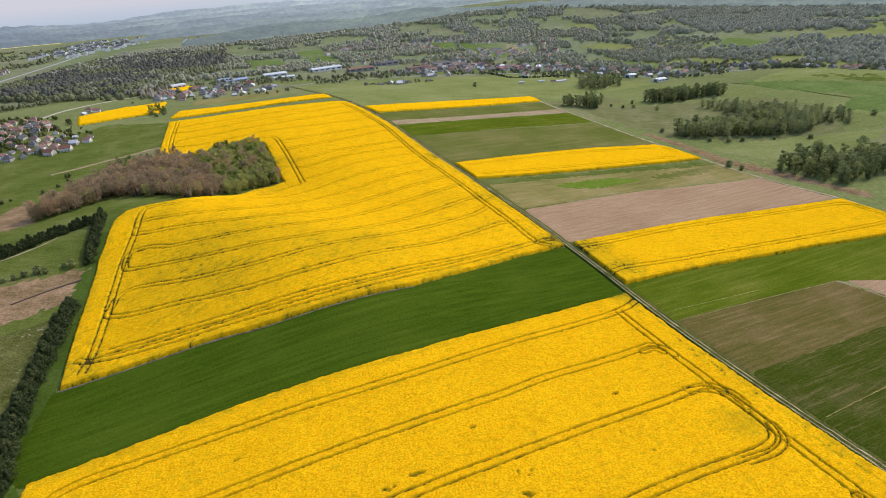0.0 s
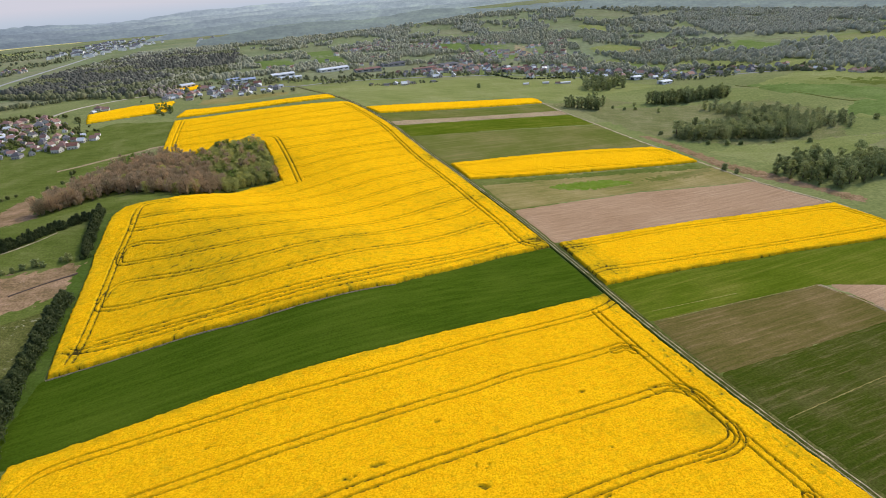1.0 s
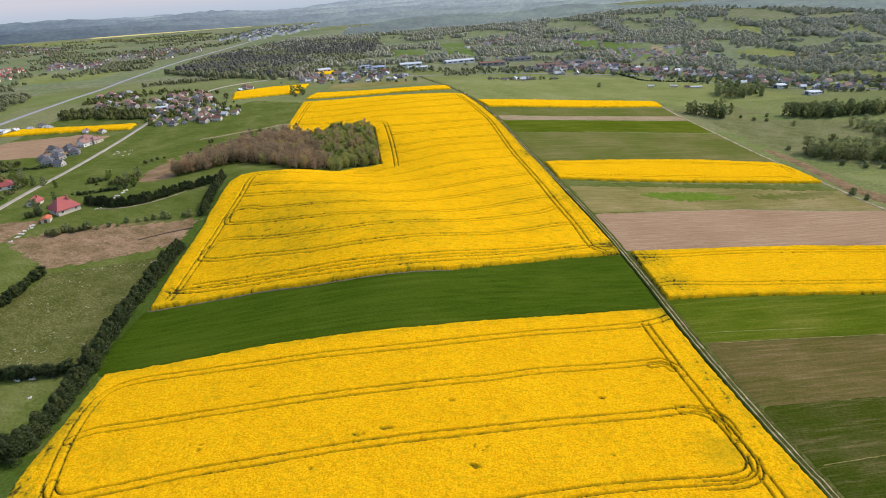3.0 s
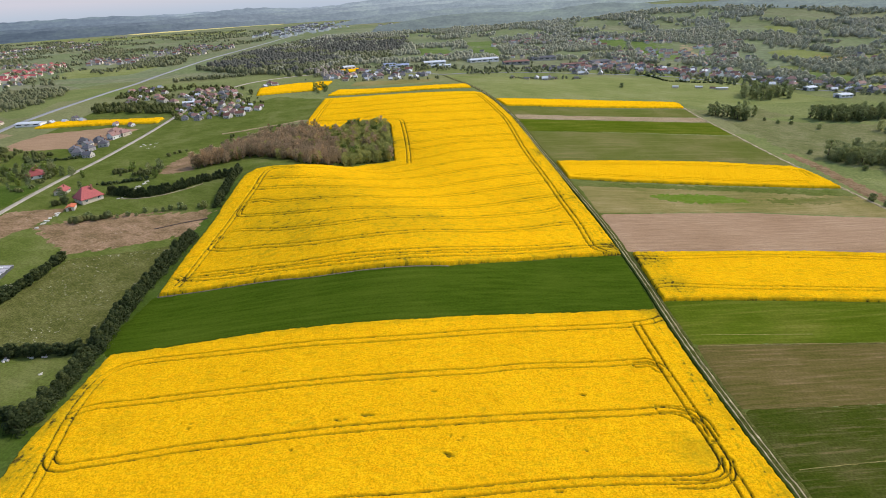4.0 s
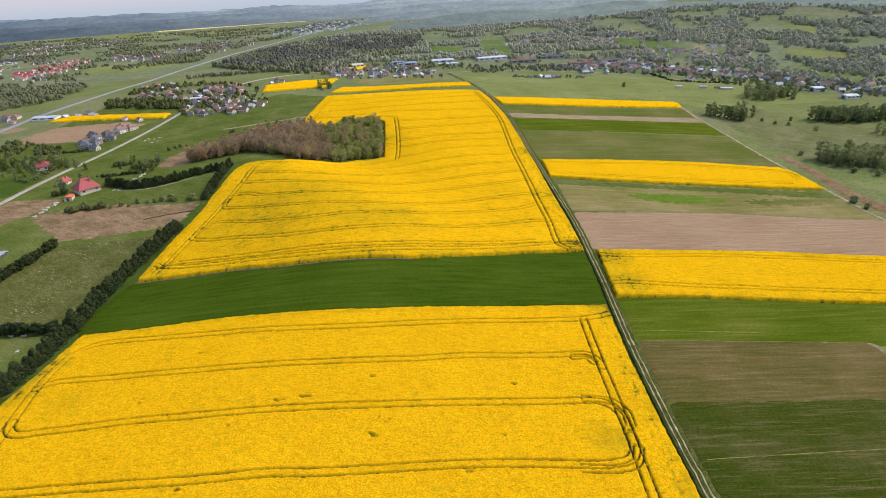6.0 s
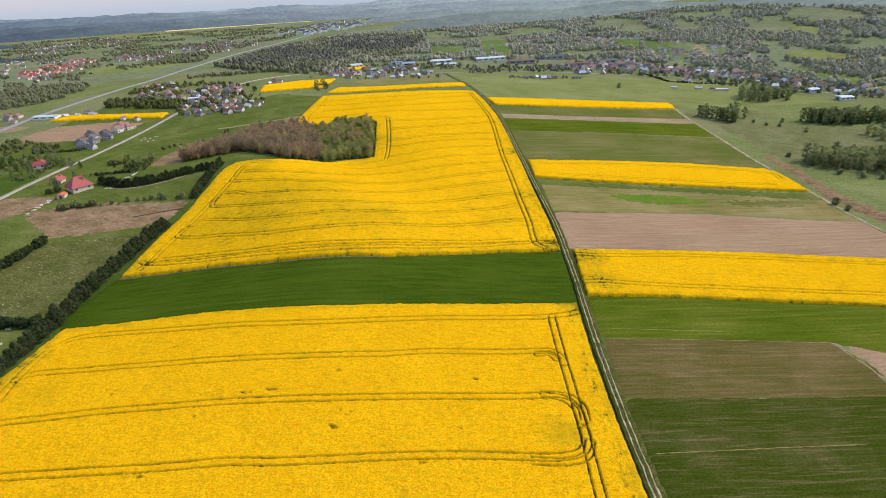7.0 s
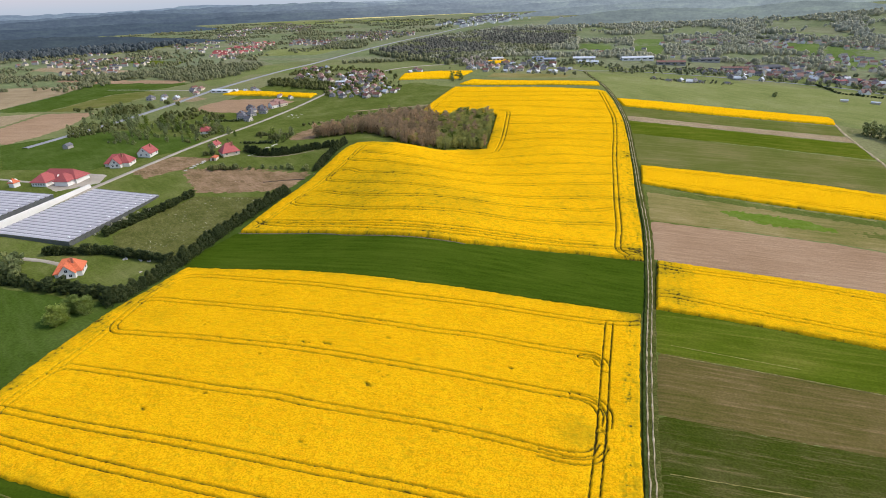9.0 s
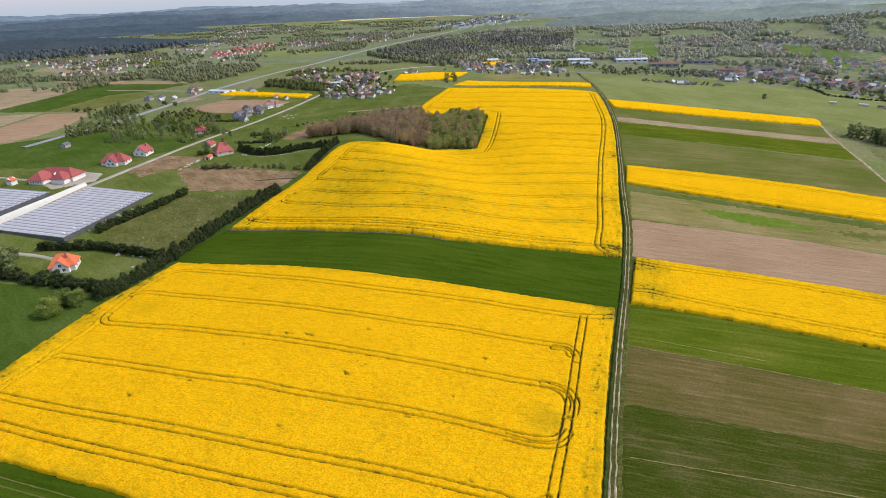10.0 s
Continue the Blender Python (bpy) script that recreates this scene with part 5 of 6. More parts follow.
nt.links.new(ramp(nt, span.outputs[0], [(0.0, (0.44, 0.52, 0.64)), (0.07, (0.52, 0.58, 0.69)), (0.14, (0.63, 0.625, 0.715)), (0.5, (0.67, 0.655, 0.745)), (1.0, (0.62, 0.66, 0.78))]), e.inputs["Color"])
nt.links.new(e.outputs[0], nt.nodes["Material Output"].inputs["Surface"])
az = np.radians(np.arange(0, 361, 3.0))
x, y, k = 4750 * np.sin(az) - 30, 4750 * np.cos(az) - 130, len(az)
co = np.concatenate([np.stack([x, y, 0 * x - 80], 1), np.stack([x, y, 0 * x + 1000], 1)])
low_sky = tagged(new("backdrop_sky", grid_mesh("backdrop_sky", co, [(i, i + 1, k + i + 1, k + i) for i in range(k - 1)], m)), "pale hazy sky above the horizon", "sky", kind="structure")
low_sky.visible_shadow = False

# ---- buildings ----
M_WHITEWALL = plain("white_render", (0.78, 0.76, 0.72), 0.85, size=2, vary=0.08, rand=0.15)
M_DULL = plain("weathered_pale_render", (0.58, 0.54, 0.48), 0.88, size=2, vary=0.15, rand=0.3)
M_CREAM = plain("cream_render", (0.66, 0.58, 0.46), 0.85, size=2, vary=0.1, rand=0.25)
M_GREYWALL = plain("grey_render", (0.42, 0.40, 0.38), 0.85, size=2, vary=0.12, rand=0.3)
M_GLASS = plain("dark_window_glass", (0.03, 0.035, 0.045), 0.12, spec=0.6, vary=0.1)
M_FRAME = plain("white_window_frame", (0.75, 0.75, 0.74), 0.5, vary=0.05)
M_DOOR = plain("brown_door", (0.12, 0.06, 0.03), 0.6)
M_CHIMNEY = plain("brick_chimney", (0.30, 0.13, 0.09), 0.9)


def tiles(name, col, rand=0.3):
    m, nt, b = shader(name, 0.7)
    o = nt.nodes.new("ShaderNodeObjectInfo")
    p = place(nt, 0, (1, 1, 3))
    c = ramp(nt, grain(nt, p, 0.5, 3), [(0.3, [v * 0.7 for v in col]), (0.7, [min(1, v * 1.2) for v in col])])
    c = mix(nt, 1.0, c, ramp(nt, o.outputs["Random"], [(0, (1 - rand,) * 3), (1, (1, 1, 1))]), "MULTIPLY")
    nt.links.new(c, b.inputs["Base Color"])
    bumped(nt, b, grain(nt, p, 0.3, 2), 0.4, 0.05)
    return m


M_ORANGE = tiles("orange_clay_tiles", (0.62, 0.16, 0.07), 0.15)
M_RED = tiles("red_roof_tiles", (0.40, 0.098, 0.092))
M_BROWN = tiles("brown_roof_tiles", (0.20, 0.09, 0.065), 0.4)
M_SLATE = tiles("grey_blue_roof_sheets", (0.145, 0.14, 0.155), 0.5)
M_SHEET = plain("pale_metal_roof", (0.50, 0.52, 0.55), 0.5, 0.0, 0.1, 4, 0.4)
M_RUST = tiles("weathered_red_tiles", (0.31, 0.175, 0.145), 0.45)
M_BLUE = plain("blue_metal_roof", (0.25, 0.29, 0.42), 0.5, 0.0, 0.12, 4, 0.4)


def box(bm, x0, y0, z0, x1, y1, z1):
    v = [bm.verts.new(c) for c in ((x0, y0, z0), (x1, y0, z0), (x1, y1, z0), (x0, y1, z0), (x0, y0, z1), (x1, y0, z1), (x1, y1, z1), (x0, y1, z1))]
    for f in ((0, 3, 2, 1), (4, 5, 6, 7), (0, 1, 5, 4), (1, 2, 6, 5), (2, 3, 7, 6), (3, 0, 4, 7)):
        bm.faces.new([v[i] for i in f])


def prism(bm, pts, y0, y1):
    """A profile in x and z, drawn out along y."""
    a, b = [bm.verts.new((x, y0, z)) for x, z in pts], [bm.verts.new((x, y1, z)) for x, z in pts]
    bm.faces.new(a)
    bm.faces.new(b[::-1])
    for i in range(len(pts)):
        j = (i + 1) % len(pts)
        bm.faces.new((a[i], b[i], b[j], a[j]))


def gable_roof(top, w, l, h, rise, mat, over=0.5, at=(0, 0), turn=0, hip=0.0, name="roof"):
    """Two sloping slabs with a thick eave; hip draws the ridge in from the gables."""
    bm = bmesh.new()
    e, t = w / 2 + over, 0.22
    k = rise * over / (w / 2)
    if hip:
        lo = [(-e, -l / 2 - over, h - k), (e, -l / 2 - over, h - k), (e, l / 2 + over, h - k), (-e, l / 2 + over, h - k)]
        v = [bm.verts.new(c) for c in lo] + [bm.verts.new((0, -l / 2 + hip, h + rise)), bm.verts.new((0, l / 2 - hip, h + rise))]
        w2 = [bm.verts.new((x, y, z - t)) for x, y, z in lo]
        for f in ((0, 1, 4), (1, 2, 5, 4), (2, 3, 5), (3, 0, 4, 5)):
            bm.faces.new([v[i] for i in f])
        for i in range(4):
            bm.faces.new((v[i], w2[i], w2[(i + 1) % 4], v[(i + 1) % 4]))
        bm.faces.new(w2[::-1])
    else:
        prism(bm, [(-e, h - k), (0, h + rise), (e, h - k), (e, h - k - t), (0, h + rise - t), (-e, h - k - t)], -l / 2 - over, l / 2 + over)
    bmesh.ops.transform(bm, matrix=Matrix.Translation((*at, 0)) @ Matrix.Rotation(radians(turn), 4, "Z"), verts=bm.verts)
    bmesh.ops.recalc_face_normals(bm, faces=bm.faces)
    return part(name, bm, mat, top)


def window(top, x, y, z, w, h, face, detail):
    """A frame set proud of the wall, with a dark pane. face: degrees, 0 looks along -y."""
    bm = bmesh.new()
    if detail:
        for a in ((-w / 2, -h / 2, w / 2, -h / 2 + 0.1), (-w / 2, h / 2 - 0.1, w / 2, h / 2), (-w / 2, -h / 2 + 0.1, -w / 2 + 0.1, h / 2 - 0.1), (w / 2 - 0.1, -h / 2 + 0.1, w / 2, h / 2 - 0.1), (-0.04, -h / 2 + 0.1, 0.04, h / 2 - 0.1)):
            box(bm, a[0], -0.07, a[1], a[2], 0.02, a[3])
        m = Matrix.Translation((x, y, z)) @ Matrix.Rotation(radians(face), 4, "Z")
        bmesh.ops.transform(bm, matrix=m, verts=bm.verts)
        f = part("window", bm, M_FRAME, top)
        bm = bmesh.new()
        box(bm, -w / 2 + 0.1, -0.04, -h / 2 + 0.1, w / 2 - 0.1, 0.01, h / 2 - 0.1)
        bmesh.ops.transform(bm, matrix=m, verts=bm.verts)
        part("pane", bm, M_GLASS, f)
    else:
        box(bm, -w / 2, -0.05, -h / 2, w / 2, 0.02, h / 2)
        bmesh.ops.transform(bm, matrix=Matrix.Translation((x, y, z)) @ Matrix.Rotation(radians(face), 4, "Z"), verts=bm.verts)
        part("window", bm, M_GLASS, top)


def walls(top, w, l, h, rise, mat, at=(0, 0), turn=0, hip=False, name="wall"):
    bm = bmesh.new()
    pts = [(-w / 2, -1.0), (w / 2, -1.0), (w / 2, h)] + ([] if hip else [(0, h + rise - 0.25)]) + [(-w / 2, h)]
    prism(bm, pts, -l / 2, l / 2)
    bmesh.ops.transform(bm, matrix=Matrix.Translation((*at, 0)) @ Matrix.Rotation(radians(turn), 4, "Z"), verts=bm.verts)
    bmesh.ops.recalc_face_normals(bm, faces=bm.faces)
    return part(name, bm, mat, top)


def house(w, l, h, rise, wall, roof, label, hip=0.0, detail=False, cross=False, sparse=False):
    top = new("house")
    walls(top, w, l, h, rise, wall, hip=bool(hip))
    gable_roof(top, w, l, h, rise, roof, hip=hip)
    if cross:
        walls(top, w * 0.7, l * 0.5, h, rise * 0.85, wall, (w * 0.42, 0), 90, name="wing_wall")
        gable_roof(top, w * 0.7, l * 0.5, h, rise * 0.85, roof, 0.4, (w * 0.45, 0), 90, name="wing_roof")
        if detail:
            x = w * 0.42 + l * 0.25
            for yy, zz in ((-1.2, 1.6), (1.2, 1.6), (0, h + 0.7)):
                window(top, x, yy, zz, 1.3, 1.4, 90, True)
    if not sparse:
        bm = bmesh.new()
        box(bm, w * 0.16, l * 0.16, h + rise * 0.3, w * 0.16 + 0.6, l * 0.16 + 0.9, h + rise + 0.7)
        part("chimney", bm, M_CHIMNEY, top)
        bm = bmesh.new()
        box(bm, -w / 2 - 0.06, -0.5, -0.1, -w / 2 + 0.02, 0.5, 2.0)
        part("door", bm, M_DOOR, top)
        for yy in (-l * 0.3, l * 0.3):
            window(top, -w / 2, yy, 1.6, 1.3, 1.3, 270, detail)
            if not cross:
                window(top, w / 2, yy, 1.6, 1.3, 1.3, 90, detail)
        for xx in (-w * 0.22, w * 0.22):
            window(top, xx, -l / 2, 1.6, 1.2, 1.3, 0, detail)
            window(top, xx, l / 2, 1.6, 1.2, 1.3, 180, detail)
        if detail and not hip:
            window(top, 0, -l / 2, h + rise * 0.35, 1.2, 1.2, 0, detail)
            window(top, 0, l / 2, h + rise * 0.35, 1.2, 1.2, 180, detail)
    return tagged(top, label, "house")


def hall(w, l, h, wall, roof, label):
    top = new("industrial_hall")
    walls(top, w, l, h, w * 0.07, wall)
    gable_roof(top, w, l, h, w * 0.07, roof, 0.3)
    n = max(3, int(l / 6))
    for k in range(n):
        window(top, w / 2, -l / 2 + (k + 0.5) * l / n, h * 0.62, l / n * 0.6, h * 0.28, 90, False)
        window(top, -w / 2, -l / 2 + (k + 0.5) * l / n, h * 0.62, l / n * 0.6, h * 0.28, 270, False)
    bm = bmesh.new()
    box(bm, -1.8, -l / 2 - 0.06, -0.1, 1.8, -l / 2 + 0.02, min(3.6, h * 0.8))
    part("gate", bm, M_SLATE, top)
    return tagged(top, label, "hall")


def put(ob, x, y, turn=0.0, sink=0.15, size=1.0):
    ob.matrix_basis = on_ground(x, y, turn, size, sink)
    return ob


put(house(9.0, 10.5, 3.2, 4.2, M_WHITEWALL, M_ORANGE, "white house with a steep orange tiled roof in a hedged garden", hip=3.4, cross=True, detail=True), -170.5, -46.5, -46, 0.15, 0.74)
bm = bmesh.new()
bmesh.ops.create_cube(bm, size=1, matrix=Matrix.Diagonal((1.6, 0.2, 1.2, 1)))
villa = new("house")
walls(villa, 11, 26, 3.4, 4, M_WHITEWALL, hip=True)
gable_roof(villa, 11, 26, 3.4, 4.2, M_RED, 0.7, hip=5)
walls(villa, 10, 12, 3.4, 4, M_WHITEWALL, (7.5, -6), 90, hip=True, name="wing_wall")
gable_roof(villa, 10, 12, 3.4, 3.8, M_RED, 0.7, (7.5, -6), 90, 4, "wing_roof")
walls(villa, 9, 9, 3.4, 4, M_WHITEWALL, (6.5, 7), 90, hip=True, name="wing_wall")
gable_roof(villa, 9, 9, 3.4, 3.4, M_RED, 0.7, (6.5, 7), 90, 3.5, "wing_roof")
part("dormer", bm, M_WHITEWALL, villa).location = (4.6, 0.8, 4.6)
for k in range(5):
    window(villa, 13.5, -9 + k * 1.7 - 0.4, 1.6, 1.1, 1.3, 90, True)
tagged(villa, "large white villa with several red hipped roofs", "house")
put(villa, -254, 9, -74, 0.15, 0.74)
put(house(9, 14, 2.8, 4.0, M_WHITEWALL, M_RED, "white house with red cross gabled roof by the road", hip=3.6, cross=True, detail=True), -251, 36, -62, 0.15, 0.84)
put(house(8, 9, 3.0, 3.6, M_WHITEWALL, M_RED, "small white house with red roof by the road", detail=True), -252, 53, 20, 0.15, 0.85)
put(house(9, 10, 3.0, 4.4, M_CREAM, M_RED, "cream house with steep hipped red roof", hip=3.5, detail=True), -212, 70, -30, 0.15, 0.85)
put(house(7, 8, 2.8, 2.6, M_CREAM, M_RED, "low cream house with shallow red roof", detail=True), -231, 79, 15, 0.15, 0.65)
put(house(9, 9, 2.8, 3.8, M_WHITEWALL, M_RED, "red roofed house among roadside trees", hip=3.4, detail=True), -264, 104, 40, 0.15, 0.8)
sheet("paved_yard", [(-268, 3), (-243, -3), (-236, 13), (-243, 22), (-264, 17)], M_ROAD, 0.2, 1.0, "pale paved yard round the villa", "yard", "structure")
ribbon("garden_drive", [(-197, -49), (-191.9, -47.3), (-186, -45.6), (-178, -44.5)], 0.9, M_ROAD, 0.3, 1.0, "pale gravel drive to a garden house", "path", "structure", wobble=0.3)
shed = new("garden_shed")
walls(shed, 3, 4.5, 2.2, 1.0, M_GREYWALL)
gable_roof(shed, 3, 4.5, 2.2, 1.0, M_SLATE, 0.2)
tagged(shed, "small grey garden shed", "shed")
put(shed, -309, 48, 20)
kiosk = new("garden_pavilion")
walls(kiosk, 3, 3, 2.6, 1.2, M_WHITEWALL)
gable_roof(kiosk, 3, 3, 2.6, 1.4, M_ORANGE, 0.3, hip=1.4)
tagged(kiosk, "small white garden pavilion with orange roof", "pavilion")
put(kiosk, -266, -6, 10)

# greenhouse of many glazed spans
M_PANEL = plain("milky_greenhouse_glazing", (0.46, 0.435, 0.45), 0.35, 0.0, 0.12, 5, 0.5)
M_ENDGLASS = plain("dusty_side_glazing", (0.11, 0.115, 0.115), 0.25, 0.0, 0.2, 3, 0.5)
M_GUTTER = plain("grey_gutter", (0.24, 0.23, 0.245), 0.6)


def greenhouse(spans, pitch, length, label):
    top = new("greenhouse")
    for k in range(spans):
        y = (k - spans / 2 + 0.5) * pitch
        bm = bmesh.new()
        p = [(-pitch / 2 + 0.2, 2.2), (0, 2.52), (pitch / 2 - 0.2, 2.2), (pitch / 2 - 0.2, 2.12), (0, 2.44), (-pitch / 2 + 0.2, 2.12)]
        prism(bm, p, -length / 2, length / 2)
        bmesh.ops.transform(bm, matrix=Matrix.Translation((0, y, 0)) @ Matrix.Rotation(radians(90), 4, "Z"), verts=bm.verts)
        bmesh.ops.recalc_face_normals(bm, faces=bm.faces)
        part("roof_span", bm, M_PANEL, top)
        bm = bmesh.new()
        box(bm, -length / 2, y + pitch / 2 - 0.3, 1.9, length / 2, y + pitch / 2 + 0.3, 2.3)
        part("gutter", bm, M_GUTTER, top)
        for s in (-1, 1):
            bm = bmesh.new()
            box(bm, s * length / 2 - 0.06, y - pitch / 2 + 0.05, -1.2, s * length / 2 + 0.06, y + pitch / 2 - 0.05, 2.1)
            part("end_wall", bm, M_ENDGLASS, top)
        if k % 2:
            bm = bmesh.new()
            box(bm, length / 2 - 3.0, y - 0.9, 2.3, length / 2 - 2.2, y - 0.4, 2.62)
            part("roof_vent", bm, M_FRAME, top)
    for s in (-1, 1):
        bm = bmesh.new()
        box(bm, -length / 2, s * spans * pitch / 2 - 0.06, -1.2, length / 2, s * spans * pitch / 2 + 0.06, 2.0)
        part("side_wall", bm, M_ENDGLASS, top)
    return tagged(top, label, "greenhouse")


g1 = greenhouse(20, 2.48, 32, "large greenhouse with many pale ridged glass spans")
g1.matrix_basis = Matrix.Translation((-210.5, -13.5, float(ground_z(-207, -13)) - 0.8)) @ pose(0, 0, 0, 0, 3.5, 13)
g2 = greenhouse(15, 2.48, 30, "second pale glass greenhouse beside the first")
g2.matrix_basis = Matrix.Translation((-246, -30, float(ground_z(-246, -30)) - 0.2)) @ pose(0, 0, 0, 0, 2, 13)
bm = bmesh.new()
box(bm, -0.6, -24, -1, 0.6, 24, 2.4)
tagged(put(part("connecting_corridor", bm, M_WHITEWALL), -228.6, -16.5, 13), "white flat roofed corridor between greenhouses", "corridor")

# village houses: a few kinds, copied
KINDS = [
    house(9, 11, 4.5, 3.4, M_WHITEWALL, M_RUST, "white village house with a red gabled roof"),
    house(9, 12, 5.0, 3.0, M_DULL, M_BROWN, "off-white village house with a brown gabled roof"),
    house(10, 10, 4.6, 3.4, M_GREYWALL, M_SLATE, "grey village house with a dark roof", hip=3.5),
    house(8, 10, 4.0, 3.2, M_DULL, M_SLATE, "off-white village house with a grey roof"),
    house(10, 13, 4.8, 3.4, M_CREAM, M_RUST, "cream village house with a red hipped roof", hip=4),
    house(8, 9, 3.6, 3.0, M_DULL, M_SHEET, "off-white village house with a pale metal roof"),
]
taken = []


def settle(kinds, spots, group, lo=0.85, hi=1.1, apart=11.0):
    for x, y in spots:
        if any((x - a) ** 2 + (y - b) ** 2 < apart * apart for a, b in taken):
            continue
        taken.append((x, y))
        k = rnd.choice(kinds)
        m = on_ground(x, y, rnd.choice((0, 90)) + rnd.uniform(-25, 25), rnd.uniform(lo, hi), 0.15)
        if k.get("set") is None:
            k["set"] = 1
            t = k
        else:
            t = copy_thing(k, m.copy())
        t.matrix_basis = m
        tagged(t, group=group)


HALLS = [(-104, 462, 14, 34, 4.5, -78, M_SHEET), (-54, 482, 13, 48, 5, -70, M_SHEET), (-138, 440, 12, 30, 4.5, -75, M_BLUE), (-150, 452, 10, 18, 4, -70, M_BLUE),
         (-188, 431, 12, 18, 5, -60, M_SHEET), (-20, 462, 12, 40, 5, -80, M_BROWN), (10, 500, 14, 40, 5, -76, M_SLATE), (-95, 438, 9, 30, 3.5, -80, M_SHEET), (64, 470, 14, 30, 6, -70, M_SLATE), (36, 450, 10, 34, 5, -84, M_BROWN),
         (204.7, 331.6, 8, 12, 4.5, -75, M_SHEET), (212, 298.8, 8, 14, 4, -80, M_SHEET), (-356, 214, 8, 26, 3.2, -84, M_SHEET), (-259, 251, 7, 18, 3.5, -66, M_SHEET), (120, 425, 10, 30, 5, -65, M_RED)]
for x, y, w, l, h, turn, roof in HALLS:
    l, h = l * 0.65, h * 0.65
    kind = {M_SHEET: "pale metal", M_BLUE: "blue metal", M_BROWN: "brown", M_SLATE: "dark grey", M_RED: "red"}[roof]
    put(hall(w, l, h, M_WHITEWALL if roof in (M_SHEET, M_BLUE) else M_GREYWALL, roof, "long village hall with a low %s roof" % kind), x, y, turn, 0.3)
    taken.append((x, y))
settle(KINDS, scatter([(318, 284), (330, 290), (352, 246), (360, 226), (350, 222), (336, 252)], 7.5, rnd), "houses below the eastern hills", 0.36, 0.55, 5.5)
settle([KINDS[2], KINDS[2], KINDS[3]], [(-272, 145), (-263, 141), (-280, 153), (-272, 154), (-279, 163), (-286, 169), (-277, 171), (-269, 163)], "roadside grey houses", 0.44, 0.54, 4.5)
settle([KINDS[0], KINDS[4]], [(-273, 179), (-270, 185), (-277, 187), (-150, 362), (-143, 366)], "red roofed houses", 0.45, 0.6, 4.5)
settle([KINDS[0]], [(-289, 206), (-277, 204)], "red roofed houses", 0.28, 0.34, 4.5)
dim = [KINDS[0], KINDS[4], KINDS[0], KINDS[4], KINDS[1], KINDS[3], KINDS[2], KINDS[5]]
mixed = KINDS + [KINDS[2], KINDS[3], KINDS[5], KINDS[5], KINDS[3]]
settle(dim, [(-246, 215), (-241, 220), (-236, 214), (-239, 226), (-230, 217), (-232, 227), (-224, 223), (-225, 229), (-217, 217), (-217, 225), (-210, 221), (-209, 232), (-203, 234), (-220, 240), (-227, 246), (-257, 262), (-251, 268), (-243, 253), (-247, 274), (-240, 261), (-234, 267), (-246, 282), (-239, 278), (-277, 272), (-271, 278), (-270, 285), (-262, 289), (-256, 292)], "houses by the country road", 0.32, 0.46, 4.5)
settle(mixed, scatter([(-200, 347), (-160, 344), (-128, 354), (-96, 364), (-96, 396), (-150, 424), (-200, 395)], 9.5, rnd), "houses at the village edge", 0.34, 0.56, 6)
settle(mixed, scatter([(-14, 352), (10, 352), (12, 364), (-8, 362)], 8, rnd) + scatter([(30, 392), (60, 396), (60, 408), (30, 408)], 9, rnd), "houses by the pasture", 0.4, 0.55, 6)
settle(mixed, scatter([(-20, 412), (60, 414), (120, 404), (165, 385), (192, 345), (230, 312), (330, 290), (345, 310), (250, 350), (190, 420), (110, 470), (20, 440)], 9.5, rnd), "village houses", 0.34, 0.56, 6.5)
settle(dim, scatter([(-250, 212), (-200, 222), (-196, 240), (-226, 262), (-240, 292), (-262, 298), (-282, 272), (-262, 256), (-262, 232)], 6.2, rnd), "houses by the country road", 0.24, 0.40, 4.6)
settle(dim, [(-312, 257), (-318, 270), (-309, 263), (-338, 304), (-333, 309), (-337, 318), (-317, 294), (-321, 308), (-322, 319), (-315, 278), (-303, 268), (-298, 274), (-290, 264), (-300, 288), (-284, 258), (-274, 254), (-225, 305), (-225, 317), (-219, 312)], "houses behind the hedge", 0.32, 0.46, 4.5)
settle(mixed, [(-386, 211), (-385, 219), (-374, 203), (-341, 214), (-333, 217), (-329, 222), (-320, 217), (-397, 223), (-376, 184), (-384, 178), (-392, 186), (-398, 178)], "houses by the main road", 0.36, 0.52, 5)


def distant_houses(name, spots, roof, wall, seed, label, lo=0.34, hi=0.56):
    """Houses too small and too many to tell apart: gabled blocks in one mesh."""
    rs = np.random.RandomState(seed)
    co, fs, mats = [], [], []
    for x, y in spots:
        k, a, s = len(co), rs.choice((0.3, 1.87)) + rs.uniform(-0.4, 0.4), rs.uniform(lo, hi)
        w, l, h, rise = 4.5 * s, rs.uniform(4.8, 7) * s, 5 * s, 8.4 * s
        z = float(ground_z(x, y))
        for u, v, t in ((-w, -l, -1), (w, -l, -1), (w, l, -1), (-w, l, -1), (-w, -l, h), (w, -l, h), (w, l, h), (-w, l, h), (0, -l, rise), (0, l, rise)):
            co.append((x + u * math.cos(a) - v * math.sin(a), y + u * math.sin(a) + v * math.cos(a), z + t))
        fs += [[k + i for i in f] for f in ((0, 1, 5, 4), (1, 2, 6, 5), (2, 3, 7, 6), (3, 0, 4, 7), (4, 5, 8, 8), (6, 7, 9, 9), (5, 6, 9, 8), (7, 4, 8, 9))]
        mats += [0] * 6 + [1] * 2
    me = bpy.data.meshes.new(name)
    me.from_pydata(co, [], [list(dict.fromkeys(f)) for f in fs])
    me.materials.append(wall)
    me.materials.append(roof)
    me.polygons.foreach_set("material_index", mats)
    return tagged(new(name, me), label, "houses", kind="stuff")


